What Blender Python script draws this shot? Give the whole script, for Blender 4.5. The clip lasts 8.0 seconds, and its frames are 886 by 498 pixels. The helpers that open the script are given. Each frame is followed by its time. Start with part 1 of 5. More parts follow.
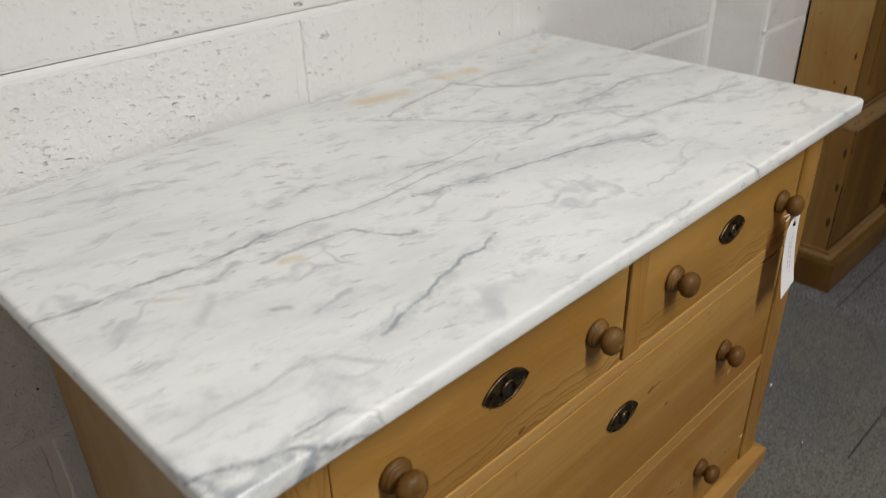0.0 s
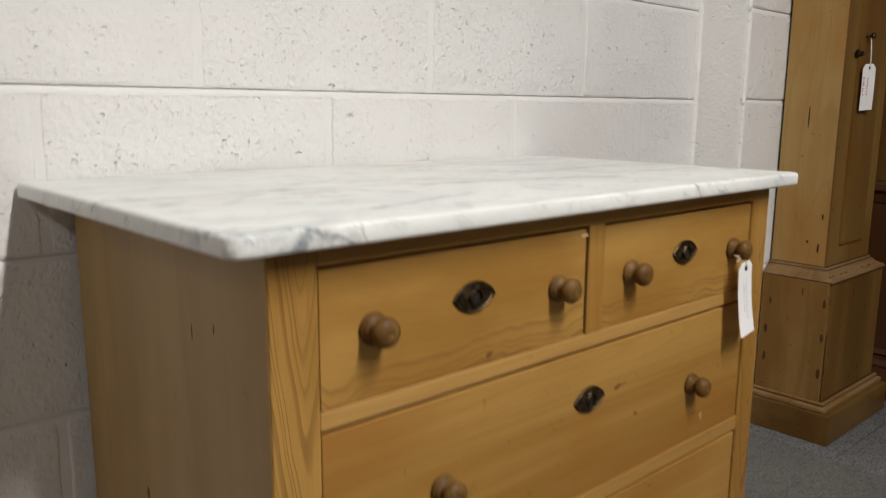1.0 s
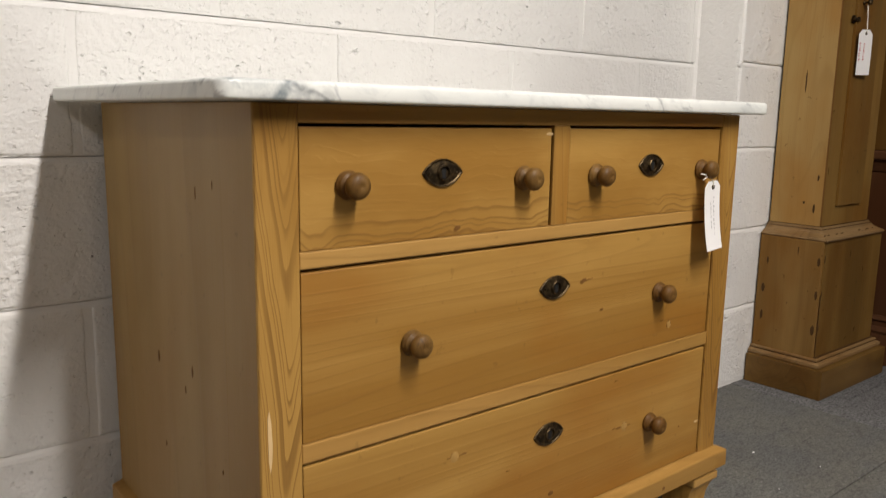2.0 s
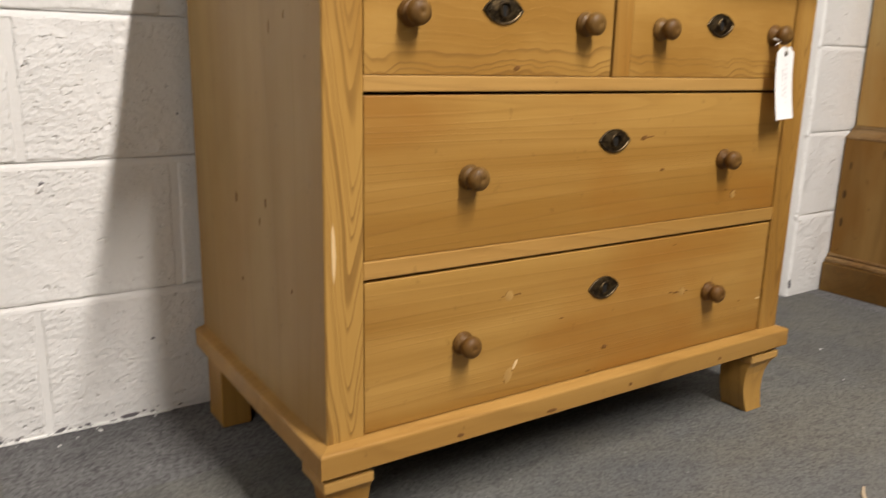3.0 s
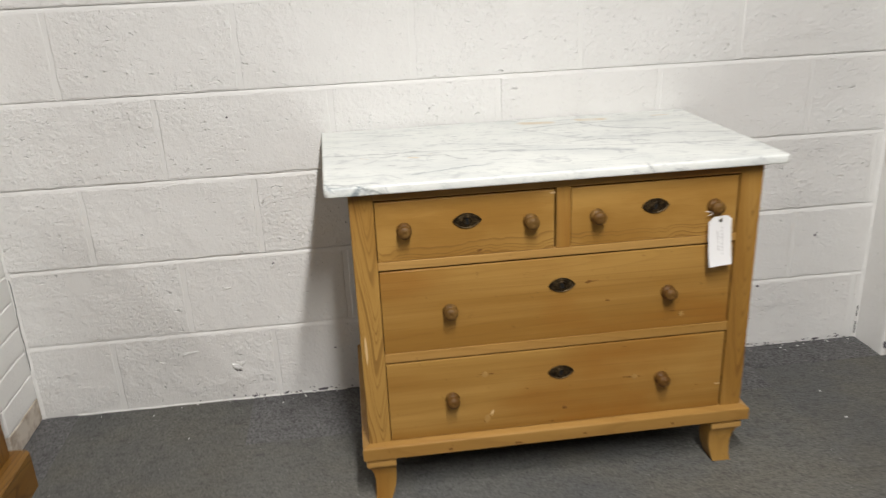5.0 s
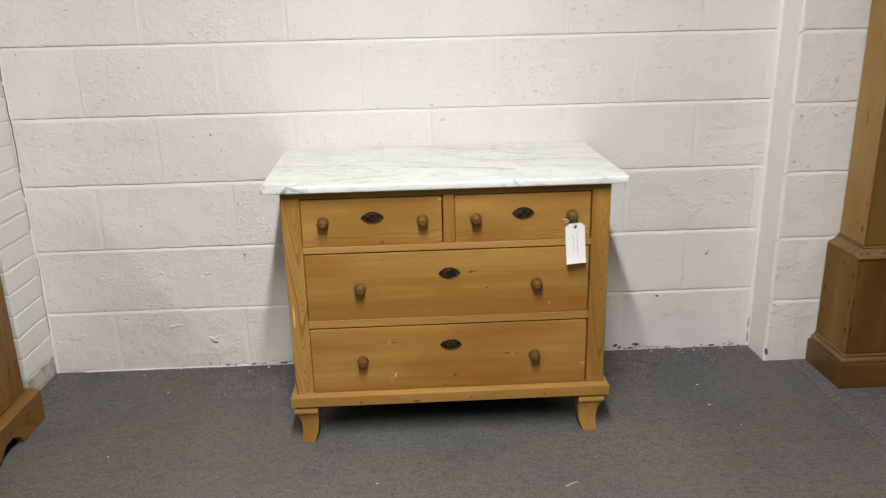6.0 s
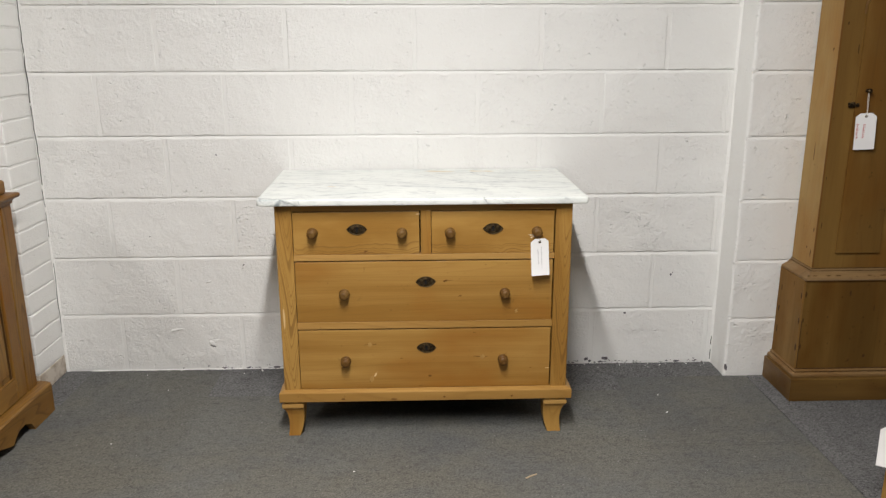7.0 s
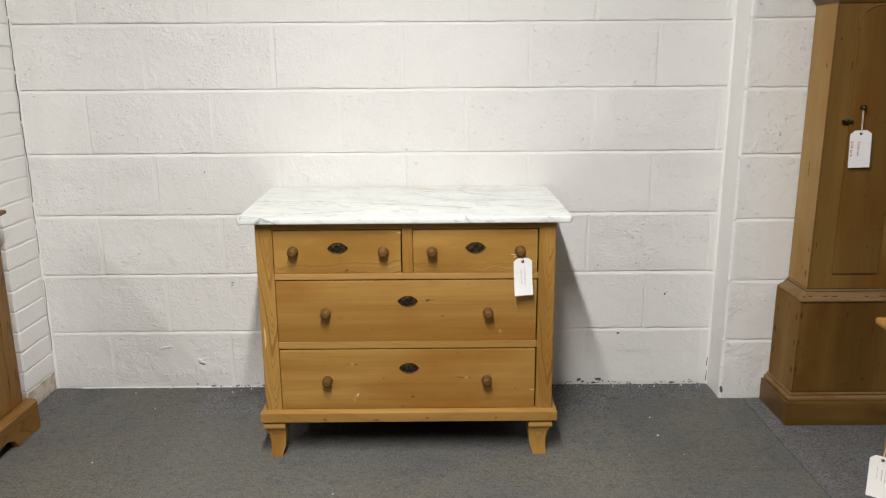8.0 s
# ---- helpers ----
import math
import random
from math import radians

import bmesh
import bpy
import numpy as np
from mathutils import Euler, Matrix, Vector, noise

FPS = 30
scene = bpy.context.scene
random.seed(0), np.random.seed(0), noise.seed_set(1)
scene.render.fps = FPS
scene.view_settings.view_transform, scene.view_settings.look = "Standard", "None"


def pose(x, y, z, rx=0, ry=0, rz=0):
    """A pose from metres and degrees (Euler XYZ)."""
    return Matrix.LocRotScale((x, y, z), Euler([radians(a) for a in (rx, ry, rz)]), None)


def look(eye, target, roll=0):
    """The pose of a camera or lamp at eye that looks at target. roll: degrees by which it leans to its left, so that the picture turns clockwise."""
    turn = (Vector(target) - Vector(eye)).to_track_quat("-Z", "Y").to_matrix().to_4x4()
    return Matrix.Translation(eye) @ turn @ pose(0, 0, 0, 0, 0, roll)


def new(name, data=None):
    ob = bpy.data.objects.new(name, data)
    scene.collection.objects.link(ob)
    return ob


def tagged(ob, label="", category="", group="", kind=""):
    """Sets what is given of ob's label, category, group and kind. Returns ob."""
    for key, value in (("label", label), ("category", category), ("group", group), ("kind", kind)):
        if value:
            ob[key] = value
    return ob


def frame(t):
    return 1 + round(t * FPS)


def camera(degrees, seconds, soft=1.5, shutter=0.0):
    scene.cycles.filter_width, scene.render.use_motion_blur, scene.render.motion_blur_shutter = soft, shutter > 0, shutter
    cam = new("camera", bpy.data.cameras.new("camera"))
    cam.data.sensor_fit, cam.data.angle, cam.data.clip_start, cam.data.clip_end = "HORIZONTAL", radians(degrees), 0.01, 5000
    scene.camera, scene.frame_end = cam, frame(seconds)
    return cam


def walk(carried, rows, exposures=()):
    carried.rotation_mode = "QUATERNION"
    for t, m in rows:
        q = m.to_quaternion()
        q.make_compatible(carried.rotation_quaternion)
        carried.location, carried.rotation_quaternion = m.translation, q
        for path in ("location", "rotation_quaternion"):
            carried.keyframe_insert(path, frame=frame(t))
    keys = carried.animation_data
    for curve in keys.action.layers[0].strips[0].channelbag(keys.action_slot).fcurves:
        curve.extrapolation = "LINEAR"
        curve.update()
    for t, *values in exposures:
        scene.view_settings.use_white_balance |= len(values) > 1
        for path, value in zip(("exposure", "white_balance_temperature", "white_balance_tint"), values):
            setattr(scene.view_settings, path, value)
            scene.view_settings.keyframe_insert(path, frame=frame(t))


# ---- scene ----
cam = camera(59.8, 8.0, 1.25, 0.5)
PATH = [
    (0, (-0.585, -0.895, 1.133), (0.607, 0.37, 0.143), -1.8),
    (0.5, (-0.685, -0.967, 1.017), (0.626, 0.396, 0.364), 0.1),
    (1, (-0.73, -1.107, 0.877), (0.581, 0.36, 0.517), 0.4),
    (2.3, (-0.771, -1.283, 0.707), (0.447, 0.264, 0.356), 0.9),
    (2.5, (-0.777, -1.301, 0.671), (0.413, 0.263, 0.3), 1.0),
    (3, (-0.776, -1.327, 0.621), (0.29, 0.296, 0.143), 1.3),
    (3.5, (-0.734, -1.345, 0.677), (0.125, 0.351, 0.057), 0.5),
    (4, (-0.701, -1.478, 0.94), (-0.099, 0.283, 0.202), -1.4),
    (4.5, (-0.561, -1.75, 1.116), (-0.214, 0.081, 0.391), -2.8),
    (5, (-0.401, -2.059, 1.192), (-0.192, -0.197, 0.494), -2.6),
    (6.3, (-0.028, -2.669, 1.224), (0.034, -0.754, 0.652), -1.0),
    (6.5, (-0.024, -2.726, 1.221), (0.04, -0.806, 0.665), -0.6),
    (7, (0.016, -2.803, 1.22), (0.073, -0.871, 0.706), -0.2),
    (7.5, (0.08, -2.799, 1.211), (0.118, -0.857, 0.732), -0.2),
    (8, (0.133, -2.773, 1.225), (0.137, -0.83, 0.748), -0.4),
]
EXPOSURES = [(0.0, -0.33, 6500, 12), (0.5, -0.20, 6500, 13), (1.0, -0.06, 6650, 12), (2.5, 0.36, 6950, 13), (3.5, 0.68, 6850, 13), (4.0, 0.55, 6650, 11), (4.5, 0.26, 6550, 10), (5.0, 0.14, 6550, 10), (6.5, 0.18, 6550, 10), (8.0, 0.24, 6550, 10)]
walk(cam, [(t, look(eye, target, roll)) for t, eye, target, roll in PATH], EXPOSURES)

# ---- world and light ----
world = bpy.data.worlds.new("world")
scene.world = world
world.use_nodes = True
world.node_tree.nodes["Background"].inputs[0].default_value = (0.9, 0.95, 1.0, 1)
world.node_tree.nodes["Background"].inputs[1].default_value = 0.02
CEILING = 2.60
WARM = (1.0, 0.975, 0.95)


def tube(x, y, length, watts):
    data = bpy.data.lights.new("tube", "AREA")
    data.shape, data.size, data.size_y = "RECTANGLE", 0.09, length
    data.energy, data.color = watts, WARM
    ob = new("unseen_tube_light", data)
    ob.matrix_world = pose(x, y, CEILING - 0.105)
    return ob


# main batten first; the two at the sides are unseen fill, added to brighten
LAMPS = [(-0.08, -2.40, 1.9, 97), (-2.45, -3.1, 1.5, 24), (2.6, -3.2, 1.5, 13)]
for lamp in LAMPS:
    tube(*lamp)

# ---- materials ----


def mat(name, colour=(0.8, 0.8, 0.8), rough=0.6, metal=0.0):
    m = bpy.data.materials.new(name)
    m.use_nodes = True
    b = m.node_tree.nodes["Principled BSDF"]
    b.inputs["Base Color"].default_value = (*colour, 1)
    b.inputs["Roughness"].default_value = rough
    b.inputs["Metallic"].default_value = metal
    return m


class Net:
    """Short hand for the nodes of one material."""

    def __init__(self, m):
        self.nt = m.node_tree
        self.bsdf = self.nt.nodes["Principled BSDF"]

    def node(self, kind, props=None, **ins):
        n = self.nt.nodes.new(kind)
        props = props or {}
        if "operation" in props:
            n.operation = props["operation"]
        if "data_type" in props:
            n.data_type = props["data_type"]
        if "blend_type" in props:
            n.blend_type = props["blend_type"]
        if "interpolation_type" in props:
            n.interpolation_type = props["interpolation_type"]
        for k, v in ins.items():
            key = int(k[1:]) if k[0] == "i" and k[1:].isdigit() else k.replace("_", " ")
            self.put(n.inputs[key], v)
        return n

    def put(self, socket, v):
        if isinstance(v, bpy.types.NodeSocket):
            self.nt.links.new(v, socket)
        elif isinstance(v, tuple) and len(v) == 3 and socket.type == "RGBA":
            socket.default_value = (*v, 1)
        elif socket.type == "RGBA":
            socket.default_value = (v, v, v, 1)
        else:
            socket.default_value = v

    def math(self, op, a, b=0.0, c=0.0):
        return self.node("ShaderNodeMath", {"operation": op}, i0=a, i1=b, i2=c).outputs[0]

    def vec(self, op, a, b=(0, 0, 0)):
        return self.node("ShaderNodeVectorMath", {"operation": op}, i0=a, i1=b).outputs[0]

    def noise(self, v, scale, detail=3.0, rough=0.5, distort=0.0):
        return self.node("ShaderNodeTexNoise", None, Vector=v, Scale=scale, Detail=detail, Roughness=rough, Distortion=distort).outputs[0]

    def ramp(self, v, stops, mode="LINEAR"):
        n = self.node("ShaderNodeValToRGB", None, Fac=v)
        n.color_ramp.interpolation = mode
        e = n.color_ramp.elements
        while len(e) < len(stops):
            e.new(0.5)
        for el, (p, c) in zip(e, stops):
            el.position = p
            el.color = (*c, 1) if isinstance(c, tuple) else (c, c, c, 1)
        return n.outputs[0]

    def mix(self, f, a, b, how="MIX"):
        n = self.node("ShaderNodeMix", {"data_type": "RGBA", "blend_type": how})
        self.put(n.inputs[0], f), self.put(n.inputs[6], a), self.put(n.inputs[7], b)
        return n.outputs[2]

    def step(self, v, a, b, lo=0.0, hi=1.0):
        return self.node("ShaderNodeMapRange", {"interpolation_type": "SMOOTHSTEP"}, i0=v, i1=a, i2=b, i3=lo, i4=hi).outputs[0]

    def coords(self, shift=True):
        c = self.node("ShaderNodeTexCoord").outputs["Object"]
        if not shift:
            return c
        r = self.node("ShaderNodeObjectInfo").outputs["Random"]
        x = self.node("ShaderNodeCombineXYZ", None, X=self.math("MULTIPLY", r, 37.0), Y=self.math("MULTIPLY", r, 91.0), Z=self.math("MULTIPLY", r, 53.0)).outputs[0]
        return self.vec("ADD", c, x)

    def bump(self, height, distance, strength=1.0, before=None):
        n = self.node("ShaderNodeBump", None, Height=height, Distance=distance, Strength=strength)
        if before is not None:
            self.put(n.inputs["Normal"], before)
        return n.outputs[0]

    def out(self, colour=None, rough=None, normal=None):
        for k, v in (("Base Color", colour), ("Roughness", rough), ("Normal", normal)):
            if v is not None:
                self.put(self.bsdf.inputs[k], v)


def pine(name, light, dark, late, axis="x", lines=9.0, line_strength=0.6, rough=0.42, streak=0.5, worn=0.0, spread=(9.0, 1.0), shine=0.25, bands=0.45, amber=0.8):
    """Waxed softwood: contour-like growth rings along one axis, fibres and blotches."""
    m = mat(name)
    n = Net(m)
    c = n.coords()
    w, u = spread
    along = {"x": (u, w, w), "z": (w, w, u), "y": (w, u, w)}[axis]
    fibre = {"x": (6.0, 420.0, 420.0), "z": (420.0, 420.0, 6.0), "y": (420.0, 6.0, 420.0)}[axis]
    field = n.noise(n.vec("MULTIPLY", c, along), 0.75, 1.2, 0.4, 0.15)
    phase = n.math("FRACT", n.math("MULTIPLY", field, lines * 2.2))
    ring = n.ramp(phase, [(0.0, 0.0), (0.70, 0.12), (0.92, 1.0), (1.0, 0.0)], "EASE")
    patch = n.step(n.noise(n.vec("MULTIPLY", c, tuple(0.35 * a for a in along)), 1.3, 2.0), 0.35, 0.7)
    ringf = n.math("MULTIPLY", n.math("MULTIPLY", ring, line_strength), n.math("ADD", 0.35, n.math("MULTIPLY", patch, 0.65)))
    fib = n.noise(n.vec("MULTIPLY", c, fibre), 1.0, 2.0, 0.6)
    blot = n.noise(n.vec("MULTIPLY", c, tuple(0.5 * a for a in along)), 1.6, 4.0, 0.55)
    col = n.mix(n.step(blot, 0.36, 0.66), light, dark)
    warm = n.step(n.noise(n.vec("MULTIPLY", c, tuple(2.4 if a == u else 5.0 for a in along)), 1.0, 3.0, 0.55), 0.42, 0.68, 0.0, amber)
    col = n.mix(warm, col, (dark[0] * 0.98, dark[1] * 0.80, dark[2] * 0.56))
    band = n.noise(n.vec("MULTIPLY", c, tuple(3.5 if f < 10 else 75.0 for f in fibre)), 1.0, 4.0, 0.65)
    col = n.mix(n.step(band, 0.48, 0.70, 0.0, 0.42 * bands), col, tuple(0.5 * (u + v) for u, v in zip(dark, late)))
    col = n.mix(n.step(band, 0.44, 0.28, 0.0, 0.35 * bands), col, tuple(min(1.0, 1.18 * v) for v in light))
    col = n.mix(ringf, col, late)
    col = n.mix(n.math("MULTIPLY", n.step(fib, 0.52, 0.75), 0.3 * streak), col, late)
    fleck = n.noise(c, 55.0, 3.0, 0.6)
    col = n.mix(n.math("MULTIPLY", n.step(fleck, 0.66, 0.74), 0.25 + worn), col, tuple(0.45 * v for v in late))
    r = n.math("ADD", rough - 0.08, n.math("MULTIPLY", n.noise(c, 14.0, 4.0), 0.18))
    nor = n.bump(fib, 0.0003, 0.5)
    nor = n.bump(ring, 0.0004, 0.35, nor)
    nor = n.bump(n.noise(c, 9.0, 2.0), 0.002, 0.35, nor)
    n.out(col, r, nor)
    n.bsdf.inputs["Specular IOR Level"].default_value = shine
    n.bsdf.inputs["Coat Weight"].default_value = 0.05
    n.bsdf.inputs["Coat Roughness"].default_value = 0.28
    return m


def grained(name, light, dark, late, axis, tongues, lines, line_strength, rough=0.42, shine=0.25, below=None, waves=0.010, gap=0.6):
    """Waxed softwood with nested growth-ring tongues along z, or long rippling rings along x below a height."""
    m = mat(name)
    n = Net(m)
    flat = n.node("ShaderNodeTexCoord").outputs["Object"]
    c = n.coords()
    xyz = n.node("ShaderNodeSeparateXYZ", None, Vector=flat)
    turn = n.math("MULTIPLY", n.node("ShaderNodeObjectInfo").outputs["Random"], 23.0)
    x, z = xyz.outputs[0], xyz.outputs[2]
    fibre = (6.0, 420.0, 420.0) if axis == "x" else (420.0, 420.0, 6.0)
    if axis == "z":
        slow = n.noise(n.vec("MULTIPLY", c, (4.0, 4.0, 5.0)), 1.0, 2.0, 0.5)
        off = n.math("ADD", x, n.math("MULTIPLY", n.math("SUBTRACT", slow, 0.72), 0.030))
        arm = n.math("SQRT", n.math("ADD", n.math("MULTIPLY", off, off), tongues[1] ** 2))
        arm = n.math("MULTIPLY", arm, n.step(off, -0.006, 0.006, 1.0, 0.6))
        f = n.math("SUBTRACT", n.math("ADD", z, turn), n.math("MULTIPLY", arm, tongues[0]))
        f = n.math("ADD", f, n.math("MULTIPLY", n.noise(n.vec("MULTIPLY", c, (55.0, 55.0, 12.0)), 1.0, 2.0, 0.5), 0.016))
        along = n.node("ShaderNodeCombineXYZ", None, X=f).outputs[0]
        phase = n.math("ADD", n.math("MULTIPLY", f, lines), n.math("MULTIPLY", n.noise(along, 9.0, 1.0, 0.5), 4.5))
        fade = 1.0
    else:
        swell = n.noise(n.vec("MULTIPLY", c, (9.0, 1.0, 7.0)), 1.0, 2.0, 0.5, 0.6)
        quick = n.noise(n.vec("MULTIPLY", c, (45.0, 1.0, 30.0)), 1.0, 2.0, 0.5)
        f = n.math("ADD", z, n.math("ADD", n.math("MULTIPLY", swell, waves * 3.2), n.math("MULTIPLY", quick, waves * 0.35)))
        along = n.node("ShaderNodeCombineXYZ", None, X=f, Y=turn).outputs[0]
        phase = n.math("ADD", n.math("MULTIPLY", f, lines), n.math("MULTIPLY", n.noise(along, 38.0, 1.0, 0.5), 2.6))
        fade = n.step(f, below + 0.012, below - 0.004, 0.06, 1.0)
    ring = n.ramp(n.math("FRACT", phase), [(0.0, 0.0), (gap, 0.10), (0.90, 1.0), (0.97, 0.85), (1.0, 0.0)], "LINEAR")
    amount = n.math("MULTIPLY", n.math("MULTIPLY", ring, fade), n.step(n.noise(n.vec("MULTIPLY", c, (30.0, 30.0, 6.0) if axis == "z" else (7.0, 1.0, 30.0)), 1.0, 2.0), 0.25, 0.6, 0.45 * line_strength, line_strength))
    fib = n.noise(n.vec("MULTIPLY", c, fibre), 1.0, 2.0, 0.6)
    blot = n.noise(n.vec("MULTIPLY", c, (3.0, 3.0, 8.0) if axis == "x" else (10.0, 10.0, 2.5)), 1.0, 4.0, 0.55)
    col = n.mix(n.step(blot, 0.36, 0.66), light, dark)
    col = n.mix(amount, col, late)
    col = n.mix(n.math("MULTIPLY", n.step(fib, 0.52, 0.75), 0.16), col, late)
    r = n.math("ADD", rough - 0.08, n.math("MULTIPLY", n.noise(c, 14.0, 4.0), 0.18))
    nor = n.bump(fib, 0.0003, 0.5)
    nor = n.bump(ring, 0.0004, 0.3, nor)
    nor = n.bump(n.noise(c, 9.0, 2.0), 0.002, 0.35, nor)
    n.out(col, r, nor)
    n.bsdf.inputs["Specular IOR Level"].default_value = shine
    n.bsdf.inputs["Coat Weight"].default_value = 0.05
    n.bsdf.inputs["Coat Roughness"].default_value = 0.28
    return m


PALE, HONEY, LATE = (0.420, 0.238, 0.061), (0.302, 0.153, 0.031), (0.14, 0.058, 0.012)
pine_h = pine("waxed_pine_across", PALE, (0.284, 0.141, 0.026), LATE, "x", 11.0, 0.18, shine=0.36, spread=(12.0, 0.5), amber=0.75, bands=0.30)
pine_ripple = grained("rippled_pine_across", PALE, HONEY, (0.17, 0.078, 0.018), "x", None, 84.0, 0.70, below=-0.008, waves=0.016)
pine_v = pine("waxed_pine_upright", PALE, HONEY, LATE, "z", 7.0, 0.30)
pine_flame = grained("flame_grained_pine", PALE, HONEY, (0.125, 0.052, 0.012), "z", (9.0, 0.0035), 19.0, 0.62)
pine_side = pine("waxed_pine_side", (0.392, 0.256, 0.097), (0.330, 0.205, 0.069), (0.21, 0.115, 0.040), "z", 3.0, 0.18, 0.44, 0.30, shine=0.22, bands=0.12, amber=0.35)
pine_y = pine("waxed_pine_depth", PALE, HONEY, LATE, "y", 7.0, 0.5)
pine_lip = pine("worn_pine_edge", (0.440, 0.253, 0.076), (0.340, 0.185, 0.047), LATE, "x", 6.0, 0.2, amber=0.2)
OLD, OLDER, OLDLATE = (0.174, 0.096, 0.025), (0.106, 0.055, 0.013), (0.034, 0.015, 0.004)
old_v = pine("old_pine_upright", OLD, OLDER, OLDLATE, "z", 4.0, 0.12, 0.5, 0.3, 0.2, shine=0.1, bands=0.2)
# trunk pine lightened against the base, standing in for brighter light on it
trunk_v = pine("lightened_trunk_pine", (0.224, 0.127, 0.034), (0.158, 0.084, 0.021), (0.060, 0.028, 0.008), "z", 4.0, 0.14, 0.45, 0.4, 0.2, shine=0.15, bands=0.35)
# side boards: the clock's pine made paler to paint in light from the left
base_side_lit = pine("worn_lit_base_board", (0.265, 0.155, 0.052), (0.195, 0.108, 0.033), (0.06, 0.026, 0.008), "z", 5.0, 0.2, 0.55, 0.5, 0.3, shine=0.06, bands=0.2)
old_side_lit = pine("lit_old_pine_board", (0.40, 0.262, 0.098), (0.335, 0.205, 0.070), (0.13, 0.062, 0.018), "z", 5.0, 0.2, 0.45, 0.5, 0.2, shine=0.12, bands=0.2)
cup_v = pine("orange_pine_upright", (0.318, 0.174, 0.042), (0.206, 0.102, 0.022), (0.080, 0.032, 0.008), "z", 10.0, 0.75, 0.42, 0.8, 0.3)
cup_y = pine("orange_pine_along", (0.318, 0.174, 0.042), (0.206, 0.102, 0.022), (0.080, 0.032, 0.008), "y", 10.0, 0.75, 0.42, 0.8, 0.3)
old_h = pine("old_pine_across", OLD, OLDER, OLDLATE, "x", 6.0, 0.4, 0.4, 0.5, 0.2)
pale_old = pine("rubbed_pine_moulding", (0.262, 0.165, 0.074), (0.185, 0.108, 0.042), OLDLATE, "x", 6.0, 0.3, 0.5, 0.5, 0.3)
knob_wood = pine("turned_knob_wood", (0.200, 0.110, 0.030), (0.116, 0.059, 0.014), (0.050, 0.023, 0.006), "x", 16.0, 0.8, 0.5, 0.9, 0.3, spread=(60.0, 14.0), shine=0.22)
dark_wood = pine("dark_stained_wood", (0.10, 0.042, 0.018), (0.065, 0.027, 0.012), (0.03, 0.012, 0.006), "z", 6.0, 0.4, 0.4)
plug_wood = pine("pale_plug_wood", (0.405, 0.240, 0.076), (0.355, 0.200, 0.058), (0.25, 0.12, 0.032), "x", 5.0, 0.3, amber=0.0)
grain_dark = mat("dark_grain_streak", (0.16, 0.075, 0.022), 0.45)
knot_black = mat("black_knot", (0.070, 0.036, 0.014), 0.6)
knot_wood = mat("dark_knot", (0.165, 0.078, 0.024), 0.45)
for m in (knot_black, knot_wood, grain_dark):
    m.node_tree.nodes["Principled BSDF"].inputs["Specular IOR Level"].default_value = 0.08
inner_dark = mat("dark_carcase_interior", (0.055, 0.035, 0.02), 0.9)
shaving_wood = mat("grey_beige_shaving", (0.42, 0.33, 0.22), 0.8)
scar_wood = mat("bare_split_wood", (0.66, 0.46, 0.23), 0.7)

brass = mat("aged_brass", (0.17, 0.105, 0.045), 0.32, 1.0)
_n = Net(brass)
_c = _n.coords()
_t = _n.noise(_c, 130.0, 4.0, 0.6)
_n.out(_n.mix(_n.step(_t, 0.4, 0.68), (0.050, 0.036, 0.022), (0.155, 0.108, 0.055)), _n.math("ADD", 0.32, _n.math("MULTIPLY", _t, 0.3)), _n.bump(_t, 0.0004, 0.4))
keyhole_black = mat("keyhole_black", (0.006, 0.005, 0.004), 0.9)
card = mat("white_card", (0.86, 0.855, 0.845), 0.75)
_n = Net(card)
_n.out(_n.mix(_n.noise(_n.coords(), 40.0, 4.0), (0.84, 0.83, 0.82), (0.88, 0.875, 0.87)))
string = mat("white_cotton_string", (0.74, 0.70, 0.62), 0.9)
ink_pencil = mat("faded_pencil", (0.50, 0.49, 0.49), 0.8)
ink_red = mat("red_ink", (0.60, 0.22, 0.21), 0.7)
lamp_white = mat("white_enamelled_steel", (0.8, 0.8, 0.8), 0.4)
glow = mat("lamp_diffuser", (0.9, 0.9, 0.9), 0.5)
Net(glow).bsdf.inputs["Emission Color"].default_value = (*WARM, 1)
Net(glow).bsdf.inputs["Emission Strength"].default_value = 6.0


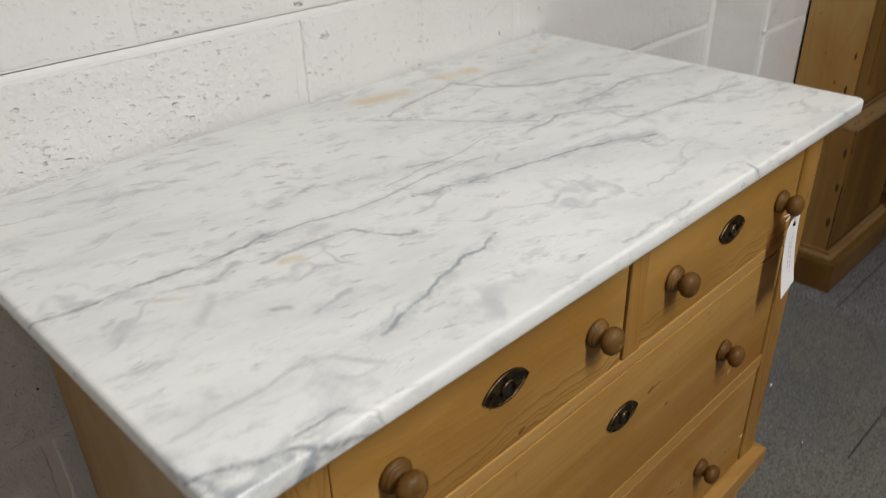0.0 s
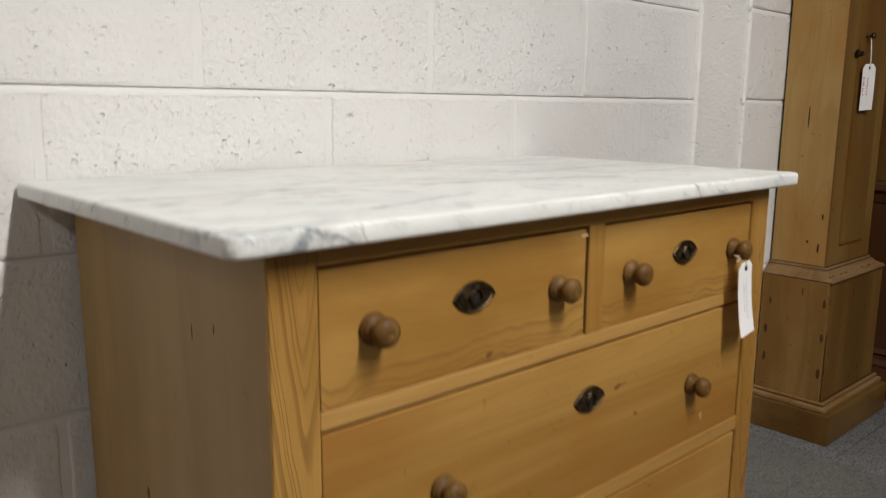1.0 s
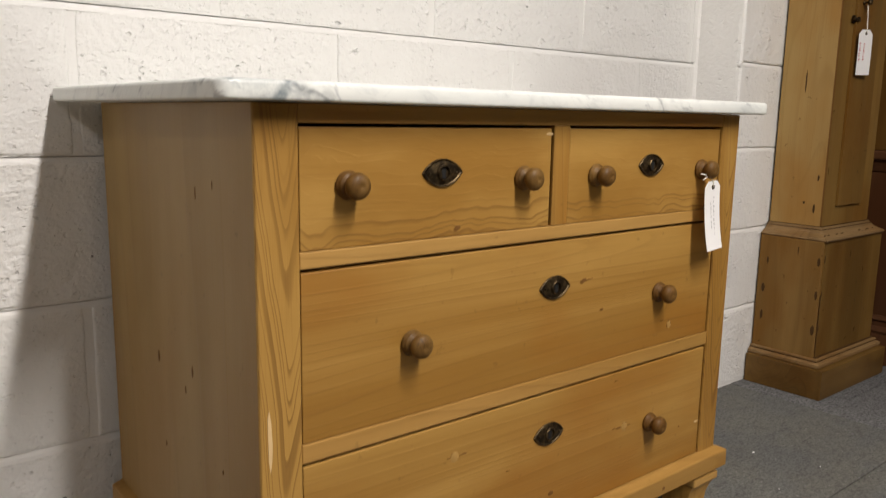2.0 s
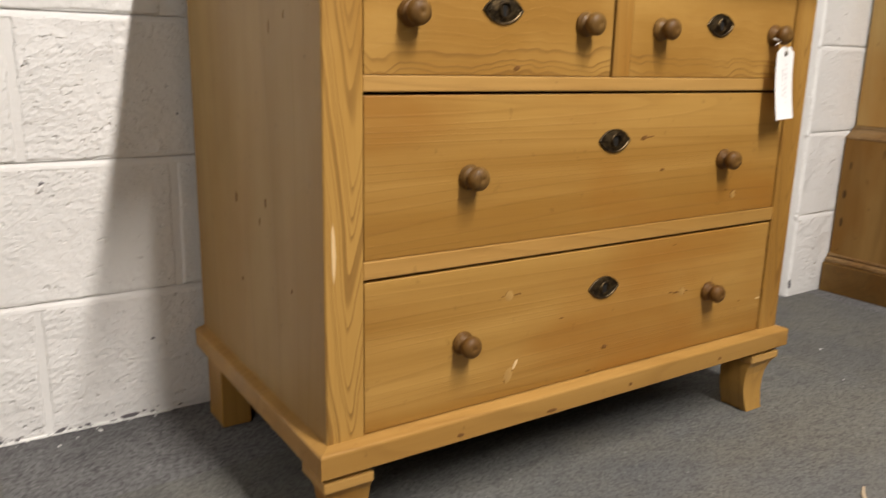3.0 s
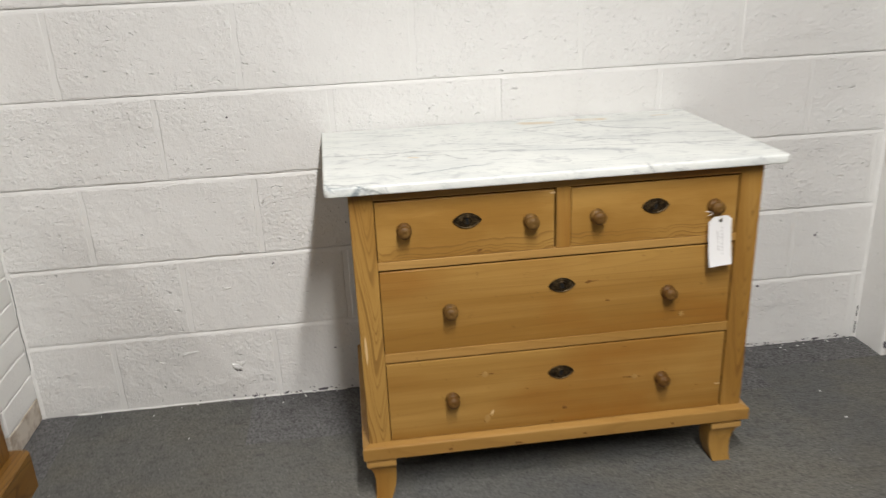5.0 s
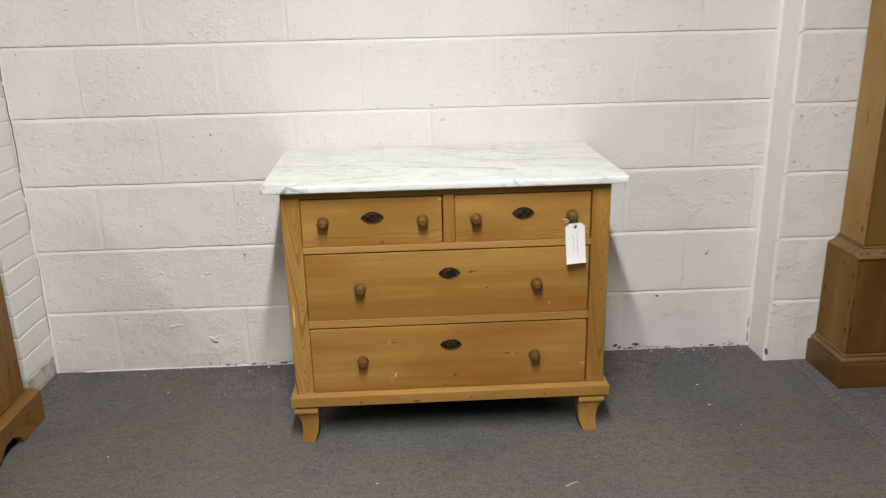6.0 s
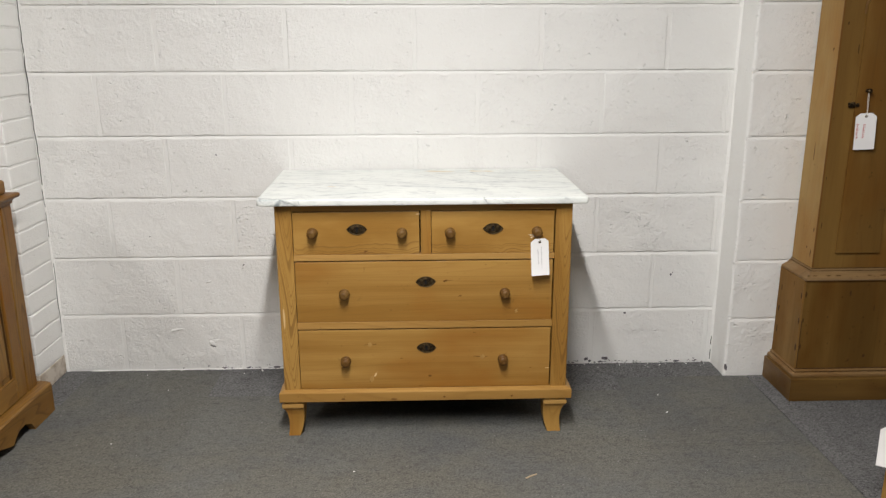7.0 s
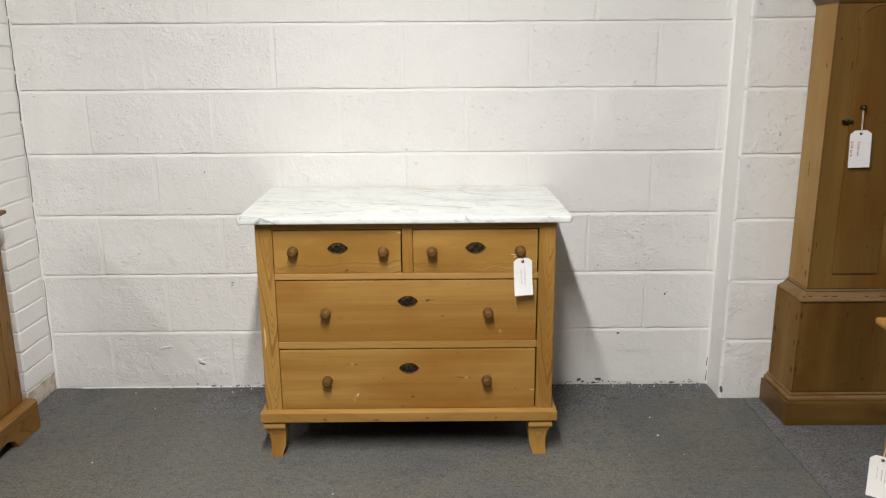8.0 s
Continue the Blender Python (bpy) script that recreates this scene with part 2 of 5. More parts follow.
def painted(name, pits, seed=0.0, white=1.0):
    """White masonry paint over a porous block: dents, pits, roller texture, soft grime."""
    m = mat(name)
    n = Net(m)
    c = n.vec("ADD", n.node("ShaderNodeNewGeometry").outputs["Position"], (seed, seed * 0.7, seed * 1.3))
    fine = n.noise(c, 230.0, 3.0, 0.6)
    where = n.step(n.noise(c, 5.5, 4.0, 0.6), 0.36, 0.62, 0.55, 1.0)

    own = n.node("ShaderNodeObjectInfo").outputs["Random"]
    open_face = n.math("MULTIPLY", where, n.step(own, 0.0, 1.0, 0.75, 1.15))
    # scattered pores of the block under the paint, at two sizes, over a faint roller texture
    shaken = n.vec("ADD", n.vec("MULTIPLY", c, (0.8, 0.8, 1.2)), n.vec("MULTIPLY", n.node("ShaderNodeTexNoise", None, Vector=c, Scale=170.0, Detail=2.0, Roughness=0.6).outputs[1], (0.006, 0.006, 0.006)))
    cells = n.node("ShaderNodeTexVoronoi", None, Vector=shaken, Scale=165.0)
    size = n.math("MULTIPLY", n.math("POWER", n.node("ShaderNodeSeparateColor", None, Color=cells.outputs["Color"]).outputs[0], 3.0), 0.56)
    pores = n.node("ShaderNodeMapRange", {"interpolation_type": "SMOOTHSTEP"}, i0=cells.outputs["Distance"], i1=n.math("MULTIPLY", size, 0.25), i2=n.math("ADD", size, 0.02), i3=0.0, i4=1.0).outputs[0]
    cluster = n.step(n.noise(c, 13.0, 3.0, 0.6), 0.42, 0.60, 0.15, 1.0)
    holes = n.step(n.noise(n.vec("MULTIPLY", c, (0.75, 0.75, 1.15)), 74.0, 2.0, 0.6), 0.27, 0.385)
    holes = n.math("SUBTRACT", 1.0, n.math("MULTIPLY", n.math("SUBTRACT", 1.0, holes), cluster))
    crumb = n.noise(c, 200.0, 2.0, 0.55)
    peel = n.noise(n.vec("MULTIPLY", c, (0.9, 0.9, 1.1)), 105.0, 1.0, 0.45)
    pit_shade = n.step(n.noise(c, 96.0, 1.0, 0.5), 0.205, 0.19)
    swell = n.noise(c, 30.0, 3.0, 0.55)
    nor = n.bump(fine, 0.0005, 0.3 + 0.2 * pits)
    nor = n.bump(n.math("MULTIPLY", peel, n.math("MULTIPLY", open_face, where)), 0.0029 * pits, 1.0, nor)
    nor = n.bump(n.math("MULTIPLY", crumb, open_face), 0.0014 * pits, 1.0, nor)
    nor = n.bump(n.math("MULTIPLY", pores, open_face), 0.0013 * pits, 1.0, nor)
    nor = n.bump(n.math("MULTIPLY", holes, open_face), 0.0036 * pits, 1.0, nor)
    nor = n.bump(swell, 0.0035, 0.2 + 0.15 * pits, nor)
    grime = n.noise(c, 3.1, 5.0, 0.6)
    col = n.mix(n.step(grime, 0.45, 0.8, 0.0, 0.5), tuple(white * v for v in (0.815, 0.812, 0.790)), tuple(white * v for v in (0.755, 0.738, 0.71)))
    col = n.mix(n.math("MULTIPLY", own, 0.22), col, (0.765, 0.755, 0.735))
    # dark dots in the colour stand in for shade inside deep pits
    col = n.mix(n.math("MULTIPLY", pit_shade, 0.12 * pits), col, (0.26, 0.24, 0.22))
    n.out(col, n.math("ADD", 0.42, n.math("MULTIPLY", grime, 0.25)), nor)
    return m


block_paint = painted("painted_concrete_block", 1.0)
joint_paint = painted("painted_mortar", 0.25, 3.0)
# white above 1: side-facing paint brightened in place of light that misses it
return_paint = painted("brightened_return", 0.6, 5.0, 1.09)
brick_paint = painted("brightened_brick", 0.25, 8.0, 1.07)
stained_brick = mat("bare_stained_brick", (0.5, 0.45, 0.38), 0.85)
_n = Net(stained_brick)
_n.out(_n.mix(_n.step(_n.noise(_n.coords(), 16.0, 5.0, 0.6), 0.4, 0.62), (0.62, 0.56, 0.48), (0.40, 0.33, 0.26)), None, _n.bump(_n.noise(_n.coords(), 60.0, 4.0), 0.003, 0.5))
# for the unseen shell: grey set low so that it bounces little fill
plain_paint = mat("grey_shell_paint", (0.25, 0.24, 0.23), 0.8)
_n = Net(plain_paint)
_n.out(_n.mix(_n.noise(_n.coords(), 2.0, 5.0), (0.10, 0.098, 0.095), (0.14, 0.136, 0.132)), None, _n.bump(_n.noise(_n.coords(), 90.0, 3.0), 0.001, 0.4))
crack_dark = mat("dark_crack", (0.05, 0.045, 0.04), 0.9)
flake_dark = mat("dark_scuff", (0.13, 0.12, 0.13), 0.85)


def carpet(name, light, dark, speck, coarse, salt, trodden):
    """Short looped pile: fine fuzz smeared sideways, trodden brownish patches, dark scuffs, pale lint."""
    m = mat(name)
    n = Net(m)
    c = n.node("ShaderNodeNewGeometry").outputs["Position"]
    fuzz = n.noise(n.vec("MULTIPLY", c, (0.7, 1.0, 1.0)), 190.0 * coarse, 4.0, 0.75)
    loop = n.noise(n.vec("MULTIPLY", c, (0.55, 0.9, 1.0)), 66.0 * coarse, 4.0, 0.7)
    wear = n.noise(n.vec("MULTIPLY", c, (1.0, 0.8, 1.0)), 1.7, 7.0, 0.62, 0.4)
    col = n.mix(n.step(wear, 0.38, 0.62), light, dark)
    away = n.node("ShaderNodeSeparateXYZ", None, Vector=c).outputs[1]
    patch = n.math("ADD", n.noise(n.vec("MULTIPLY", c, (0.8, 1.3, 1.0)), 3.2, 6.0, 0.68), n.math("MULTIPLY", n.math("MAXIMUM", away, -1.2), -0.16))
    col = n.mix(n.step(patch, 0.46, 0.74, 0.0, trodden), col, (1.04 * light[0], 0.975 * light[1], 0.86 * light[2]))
    scuffed = n.noise(n.vec("MULTIPLY", c, (0.7, 1.0, 1.0)), 21.0, 6.0, 0.75)
    col = n.mix(n.step(scuffed, 0.51, 0.72, 0.0, 0.48), col, tuple(0.5 * v for v in dark))
    col = n.mix(n.step(scuffed, 0.46, 0.28, 0.0, 0.22), col, tuple(1.35 * v for v in light))
    col = n.mix(n.step(fuzz, 0.44, 0.62, 0.0, salt), col, speck, "MULTIPLY")
    col = n.mix(n.step(loop, 0.46, 0.70, 0.0, 0.5), col, speck, "MULTIPLY")
    pale = n.noise(c, 150.0 * coarse, 3.0, 0.65)
    col = n.mix(n.step(pale, 0.54, 0.68, 0.0, 0.40 * salt), col, tuple(1.7 * v for v in light))
    lint = n.step(n.noise(c, 95.0, 2.0, 0.5), 0.71, 0.74)
    col = n.mix(n.math("MULTIPLY", lint, 0.6), col, (0.36, 0.355, 0.34))
    soil = n.step(n.noise(n.vec("MULTIPLY", c, (0.6, 1.0, 1.0)), 38.0, 3.0, 0.6), 0.695, 0.725)
    col = n.mix(n.math("MULTIPLY", soil, 0.7), col, tuple(0.3 * v for v in dark))
    t = n.node("ShaderNodeObjectInfo").outputs["Random"]
    col = n.mix(n.math("MULTIPLY", t, 0.22), col, dark)
    nor = n.bump(fuzz, 0.004, 0.6)
    nor = n.bump(loop, 0.006, 0.5, nor)
    nor = n.bump(n.noise(c, 9.0, 2.0), 0.006, 0.3, nor)
    n.out(col, 0.95, nor)
    n.bsdf.inputs["Specular IOR Level"].default_value = 0.12
    return m


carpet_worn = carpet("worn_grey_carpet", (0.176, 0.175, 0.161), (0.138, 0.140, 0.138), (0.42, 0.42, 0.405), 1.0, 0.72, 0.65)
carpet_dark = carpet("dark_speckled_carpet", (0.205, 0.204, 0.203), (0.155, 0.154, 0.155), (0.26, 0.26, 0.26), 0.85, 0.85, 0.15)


# veins of the slab: width, strength, tone, then the points it runs through (metres on the slab)
LONG_VEINS = [
    (0.0045, 0.75, "g", [(-0.481, -0.284), (-0.426, -0.294), (-0.372, -0.299), (-0.319, -0.304), (-0.283, -0.304), (-0.259, -0.294)]),
    (0.0032, 0.55, "g", [(-0.264, -0.302), (-0.197, -0.309), (-0.130, -0.319), (-0.034, -0.315), (0.030, -0.322)]),
    (0.0050, 0.60, "g", [(-0.292, -0.340), (-0.233, -0.346), (-0.191, -0.350), (-0.182, -0.373), (-0.168, -0.397), (-0.153, -0.399)]),
    (0.0048, 0.80, "b", [(-0.037, -0.359), (0.045, -0.375), (0.130, -0.396), (0.219, -0.432)]),
    (0.0045, 0.75, "b", [(-0.284, -0.505), (-0.234, -0.491), (-0.158, -0.470), (-0.134, -0.471), (-0.103, -0.454)]),
    (0.0040, 0.60, "g", [(0.143, -0.358), (0.231, -0.381), (0.342, -0.391), (0.463, -0.415)]),
    (0.0042, 0.65, "g", [(0.108, -0.308), (0.195, -0.298), (0.262, -0.335), (0.286, -0.350)]),
]
BACK_VEINS = [
    (0.0048, 0.70, "g", [(0.039, -0.135), (0.081, -0.119), (0.155, -0.109), (0.197, -0.097), (0.221, -0.152), (0.271, -0.196), (0.355, -0.223), (0.376, -0.242)]),
    (0.0035, 0.55, "g", [(0.212, -0.114), (0.269, -0.108), (0.333, -0.121)]),
    (0.0034, 0.55, "g", [(-0.001, -0.117), (0.065, -0.181), (0.124, -0.261), (0.158, -0.291)]),
    (0.0044, 0.65, "g", [(0.243, -0.291), (0.357, -0.282), (0.403, -0.284), (0.440, -0.307), (0.503, -0.320)]),
    (0.0030, 0.50, "g", [(-0.110, -0.301), (-0.038, -0.297), (0.021, -0.295), (0.085, -0.284)]),
    (0.0034, 0.55, "g", [(-0.106, -0.340), (-0.038, -0.361), (-0.026, -0.372)]),
    (0.0300, 0.6, "o", [(0.051, -0.062), (0.117, -0.073)]), (0.0260, 0.55, "o", [(0.206, -0.069), (0.264, -0.075)]), (0.0110, 0.45, "o", [(0.407, -0.068), (0.445, -0.070)]),
]
FAINT_VEINS = [
    (0.0060, 0.30, "g", [(-0.468, -0.496), (-0.416, -0.495), (-0.355, -0.490), (-0.331, -0.501), (-0.307, -0.533)]),
    (0.0050, 0.25, "g", [(-0.462, -0.401), (-0.413, -0.415)]), (0.0045, 0.40, "b", [(-0.039, -0.555), (0.005, -0.559), (0.083, -0.558)]),
    (0.0090, 0.45, "g", [(-0.331, -0.333), (-0.307, -0.324)]), (0.0140, 0.25, "g", [(-0.375, -0.387), (-0.349, -0.358)]), (0.0070, 0.40, "o", [(-0.388, -0.333), (-0.372, -0.344)]),
    (0.0040, 0.45, "g", [(-0.380, -0.321), (-0.349, -0.332)]), (0.0080, 0.55, "g", [(-0.330, -0.414), (-0.320, -0.420)]), (0.0055, 0.45, "g", [(-0.307, -0.442), (-0.265, -0.438)]),
    (0.0110, 0.5, "o", [(-0.276, -0.352), (-0.261, -0.359)]), (0.0060, 0.25, "o", [(-0.230, -0.339), (-0.224, -0.334)]),
]
CORNER_VEINS = [
    (0.0070, 0.95, "g", [(-0.470, -0.535), (-0.427, -0.551), (-0.404, -0.561), (-0.386, -0.577), (-0.357, -0.585)]),
    (0.0080, 0.75, "b", [(-0.453, -0.563), (-0.438, -0.566), (-0.412, -0.568)]), (0.0075, 0.90, "b", [(-0.432, -0.590), (-0.417, -0.583), (-0.396, -0.572)]),
    (0.0040, 0.75, "g", [(-0.394, -0.553), (-0.358, -0.554)]), (0.0070, 0.65, "b", [(-0.472, -0.518), (-0.463, -0.538), (-0.456, -0.573)]),
    (0.0035, 0.60, "g", [(-0.218, -0.250), (-0.205, -0.252)]), (0.0030, 0.40, "g", [(-0.354, -0.145), (-0.341, -0.147)]), (0.0032, 0.45, "g", [(-0.380, -0.257), (-0.372, -0.257)]),
    (0.0030, 0.45, "g", [(-0.184, -0.247), (-0.157, -0.240)]), (0.0040, 0.55, "g", [(-0.057, -0.282), (-0.024, -0.294)]), (0.0034, 0.45, "g", [(-0.101, -0.336), (-0.080, -0.353)]),
    (0.0050, 0.60, "b", [(0.131, -0.253), (0.152, -0.244)]), (0.0055, 0.60, "b", [(0.155, -0.275), (0.176, -0.276)]), (0.0040, 0.6, "g", [(0.202, -0.587), (0.206, -0.557)]),
]


def marble_material():
    m = mat("veined_white_marble")
    n = Net(m)
    c = n.node("ShaderNodeTexCoord").outputs["Object"]
    # wander of the veins at two scales
    slow = n.node("ShaderNodeTexNoise", None, Vector=c, Scale=14.0, Detail=2.0, Roughness=0.5).outputs[1]
    quick = n.node("ShaderNodeTexNoise", None, Vector=c, Scale=70.0, Detail=3.0, Roughness=0.65).outputs[1]
    p = n.vec("ADD", c, n.vec("MULTIPLY", n.vec("SUBTRACT", slow, (0.5, 0.5, 0.5)), (0.022, 0.022, 0.0)))
    ragged = n.vec("ADD", p, n.vec("MULTIPLY", n.vec("SUBTRACT", quick, (0.5, 0.5, 0.5)), (0.008, 0.008, 0.0)))
    part_xyz = n.node("ShaderNodeSeparateXYZ", None, Vector=ragged)
    drop = n.math("SUBTRACT", part_xyz.outputs[2], 0.780)
    # the veins run on, slanting, down the slab's edges
    ragged = n.node("ShaderNodeCombineXYZ", None, X=n.math("ADD", part_xyz.outputs[0], n.math("MULTIPLY", drop, 0.7)), Y=n.math("ADD", part_xyz.outputs[1], n.math("MULTIPLY", drop, 0.8)), Z=0.0).outputs[0]
    turned = n.node("ShaderNodeMapping", None, Vector=ragged, Rotation=(0, 0, radians(14))).outputs[0]
    # soft grey drifts
    cloud = n.noise(n.vec("MULTIPLY", turned, (1.5, 4.5, 4.5)), 2.6, 5.0, 0.6)
    mottle = n.noise(n.vec("MULTIPLY", turned, (1.0, 2.2, 2.2)), 17.0, 4.0, 0.65)
    col = n.mix(n.step(cloud, 0.40, 0.72, 0.0, 0.66), (0.832, 0.853, 0.817), (0.640, 0.670, 0.655))
    col = n.mix(n.step(mottle, 0.53, 0.70, 0.0, 0.48), col, (0.50, 0.525, 0.525))
    # hair-thin veins and short smudges between the named veins
    hair = n.noise(n.vec("MULTIPLY", turned, (2.6, 9.0, 9.0)), 2.1, 4.0, 0.55)
    hairline = n.step(n.math("ABSOLUTE", n.math("SUBTRACT", hair, 0.5)), 0.010, 0.0)
    gate = n.step(n.noise(c, 7.0, 4.0, 0.6), 0.44, 0.62)
    col = n.mix(n.math("MULTIPLY", n.math("MULTIPLY", hairline, gate), 0.16), col, (0.38, 0.40, 0.41))
    # a broken net of thin veins, drawn out along the slab
    warp = n.node("ShaderNodeTexNoise", None, Vector=c, Scale=10.0, Detail=2.0, Roughness=0.5).outputs[1]
    drawn = n.vec("ADD", n.vec("MULTIPLY", turned, (5.0, 15.0, 15.0)), n.vec("MULTIPLY", n.vec("SUBTRACT", warp, (0.5, 0.5, 0.5)), (1.5, 2.2, 0.0)))
    net = n.node("ShaderNodeTexVoronoi", None, Vector=drawn, Scale=1.0)
    net.feature = "DISTANCE_TO_EDGE"
    thread = n.step(net.outputs["Distance"], n.step(n.noise(c, 31.0, 3.0), 0.35, 0.7, 0.03, 0.12), 0.0)
    strand = n.step(n.noise(c, 11.0, 5.0, 0.65), 0.47, 0.62)
    col = n.mix(n.math("MULTIPLY", n.math("MULTIPLY", thread, strand), 0.44), col, (0.40, 0.42, 0.435))
    dash = n.noise(n.vec("MULTIPLY", turned, (16.0, 46.0, 46.0)), 1.6, 4.0, 0.65)
    where = n.step(n.noise(c, 9.0, 4.0, 0.6), 0.40, 0.60)
    col = n.mix(n.math("MULTIPLY", n.math("MULTIPLY", n.step(dash, 0.585, 0.66), where), 0.55), col, (0.34, 0.36, 0.375))
    dots = n.node("ShaderNodeTexVoronoi", None, Vector=n.vec("MULTIPLY", turned, (0.6, 1.0, 1.0)), Scale=27.0)
    size = n.math("MULTIPLY", n.math("POWER", n.node("ShaderNodeSeparateColor", None, Color=dots.outputs["Color"]).outputs[0], 6.0), 0.20)
    dot = n.node("ShaderNodeMapRange", {"interpolation_type": "SMOOTHSTEP"}, i0=dots.outputs["Distance"], i1=n.math("MULTIPLY", size, 0.2), i2=n.math("ADD", size, 0.001), i3=1.0, i4=0.0).outputs[0]
    col = n.mix(n.math("MULTIPLY", dot, 0.55), col, (0.33, 0.345, 0.36))
    wide = n.math("ADD", 0.25, n.math("MULTIPLY", n.noise(c, 38.0, 3.0, 0.6), 1.3))
    broken = n.step(n.noise(c, 34.0, 4.0, 0.7), 0.32, 0.58, 0.35, 1.0)
    feather = n.step(n.noise(c, 48.0, 4.0, 0.65), 0.38, 0.66)
    tones = {"g": (0.20, 0.215, 0.225), "b": (0.17, 0.215, 0.240), "o": (0.66, 0.47, 0.20)}
    for width, amount, tone, pts in LONG_VEINS + BACK_VEINS + FAINT_VEINS + CORNER_VEINS:
        # distance to the broken line through the points
        away = None
        for (ax, ay), (bx, by) in zip(pts, pts[1:]):
            d = n.vec("SUBTRACT", ragged, (ax, ay, 0))
            l2 = (bx - ax) ** 2 + (by - ay) ** 2
            dot_n = n.node("ShaderNodeVectorMath", {"operation": "DOT_PRODUCT"}, i0=d, i1=((bx - ax) / l2, (by - ay) / l2, 0))
            f = n.node("ShaderNodeClamp", None, i0=dot_n.outputs["Value"]).outputs[0]
            foot = n.node("ShaderNodeVectorMath", {"operation": "SCALE"}, i0=(bx - ax, by - ay, 0), Scale=f).outputs[0]
            gap = n.node("ShaderNodeVectorMath", {"operation": "DISTANCE"}, i0=d, i1=foot).outputs["Value"]
            away = gap if away is None else n.math("MINIMUM", away, gap)
        near = n.node("ShaderNodeMapRange", {"interpolation_type": "SMOOTHSTEP"}, i0=away, i1=0.0, i2=n.math("MULTIPLY", wide, width), i3=1.0, i4=0.0).outputs[0]
        halo = n.node("ShaderNodeMapRange", {"interpolation_type": "SMOOTHSTEP"}, i0=away, i1=0.0, i2=0.007 + width * 2.0, i3=0.42 * amount, i4=0.0).outputs[0]
        halo = n.math("MULTIPLY", halo, feather)
        near = n.math("MULTIPLY", n.math("MULTIPLY", near, broken), amount)
        col = n.mix(n.math("MAXIMUM", near, halo) if tone != "o" else near, col, tones[tone])
    rough = n.math("ADD", 0.27, n.math("MULTIPLY", n.noise(c, 21.0, 4.0), 0.16))
    nor = n.bump(n.noise(c, 60.0, 3.0), 0.0004, 0.3)
    nor = n.bump(n.noise(c, 6.0, 2.0), 0.002, 0.2, nor)
    n.out(col, rough, nor)
    return m


marble = marble_material()

# ---- mesh helpers ----


def place_of(ob):
    p = Vector((0, 0, 0))
    while ob:
        p += ob.location
        ob = ob.parent
    return p


def as_mesh(name, bm, *materials, smooth=False):
    me = bpy.data.meshes.new(name)
    bmesh.ops.recalc_face_normals(bm, faces=bm.faces[:])
    bm.to_mesh(me)
    bm.free()
    for m in materials:
        me.materials.append(m)
    if smooth:
        me.shade_smooth()
    return me


def thing(name, at, label, category, group="", kind=""):
    ob = new(name)
    ob.location, ob.empty_display_size = at, 0.05
    return tagged(ob, label, category, group, kind)


def put(name, me, parent, at=(0, 0, 0), label=""):
    """A mesh object at a place of the world, as a part of parent."""
    ob = new(name, me)
    ob.parent = parent
    ob.location = Vector(at) - (place_of(parent) if parent else Vector())
    return tagged(ob, label)


def part(name, bm, material, parent, label="", at=None, smooth=False):
    """Links a bmesh, built in world metres, as one mesh under a thing or a part."""
    at = Vector(at) if at is not None else sum((v.co for v in bm.verts), Vector()) / max(1, len(bm.verts))
    bmesh.ops.translate(bm, verts=bm.verts[:], vec=-at)
    mats = material if isinstance(material, tuple) else (material,)
    return put(name, as_mesh(name, bm, *mats, smooth=smooth), parent, at, label)


def box(x0, x1, y0, y1, z0, z1, bevel=0.0015, bm=None):
    bm = bm or bmesh.new()
    made = bmesh.ops.create_cube(bm, size=1.0)["verts"]
    for v in made:
        v.co = Vector((x0 + (v.co.x + 0.5) * (x1 - x0), y0 + (v.co.y + 0.5) * (y1 - y0), z0 + (v.co.z + 0.5) * (z1 - z0)))
    if bevel:
        edges = list({e for v in made for e in v.link_edges})
        bmesh.ops.bevel(bm, geom=edges, offset=bevel, segments=2, affect="EDGES", profile=0.5)
    return bm


def prism(points, axis, a0, a1, bevel=0.0, bm=None):
    """A polygon, extruded along an axis from a0 to a1. Points are the other two coordinates, in x, y, z order."""
    bm = bm or bmesh.new()

    def co(p, a):
        q = list(p)
        q.insert("xyz".index(axis), a)
        return q

    low = [bm.verts.new(co(p, a0)) for p in points]
    top = [bm.verts.new(co(p, a1)) for p in points]
    bm.faces.new(low), bm.faces.new(top[::-1])
    n = len(points)
    for i in range(n):
        bm.faces.new((low[i], top[i], top[(i + 1) % n], low[(i + 1) % n]))
    if bevel:
        sharp = [e for e in bm.edges if e.calc_face_angle(0) > 0.5]
        bmesh.ops.bevel(bm, geom=sharp, offset=bevel, segments=2, affect="EDGES", profile=0.5)
    return bm


def lathe(profile, steps=24, bm=None):
    """Turns (radius, height) about the y axis, towards -y."""
    bm = bm or bmesh.new()
    rings = []
    for r, h in profile:
        if r < 1e-6:
            rings.append([bm.verts.new((0, -h, 0))])
        else:
            rings.append([bm.verts.new((r * math.cos(2 * math.pi * i / steps), -h, r * math.sin(2 * math.pi * i / steps))) for i in range(steps)])
    for a, b in zip(rings, rings[1:]):
        for i in range(steps):
            j = (i + 1) % steps
            q = [a[i % len(a)], a[j % len(a)], b[j % len(b)], b[i % len(b)]]
            q = list(dict.fromkeys(q))
            if len(q) > 2:
                bm.faces.new(q)
    return bm


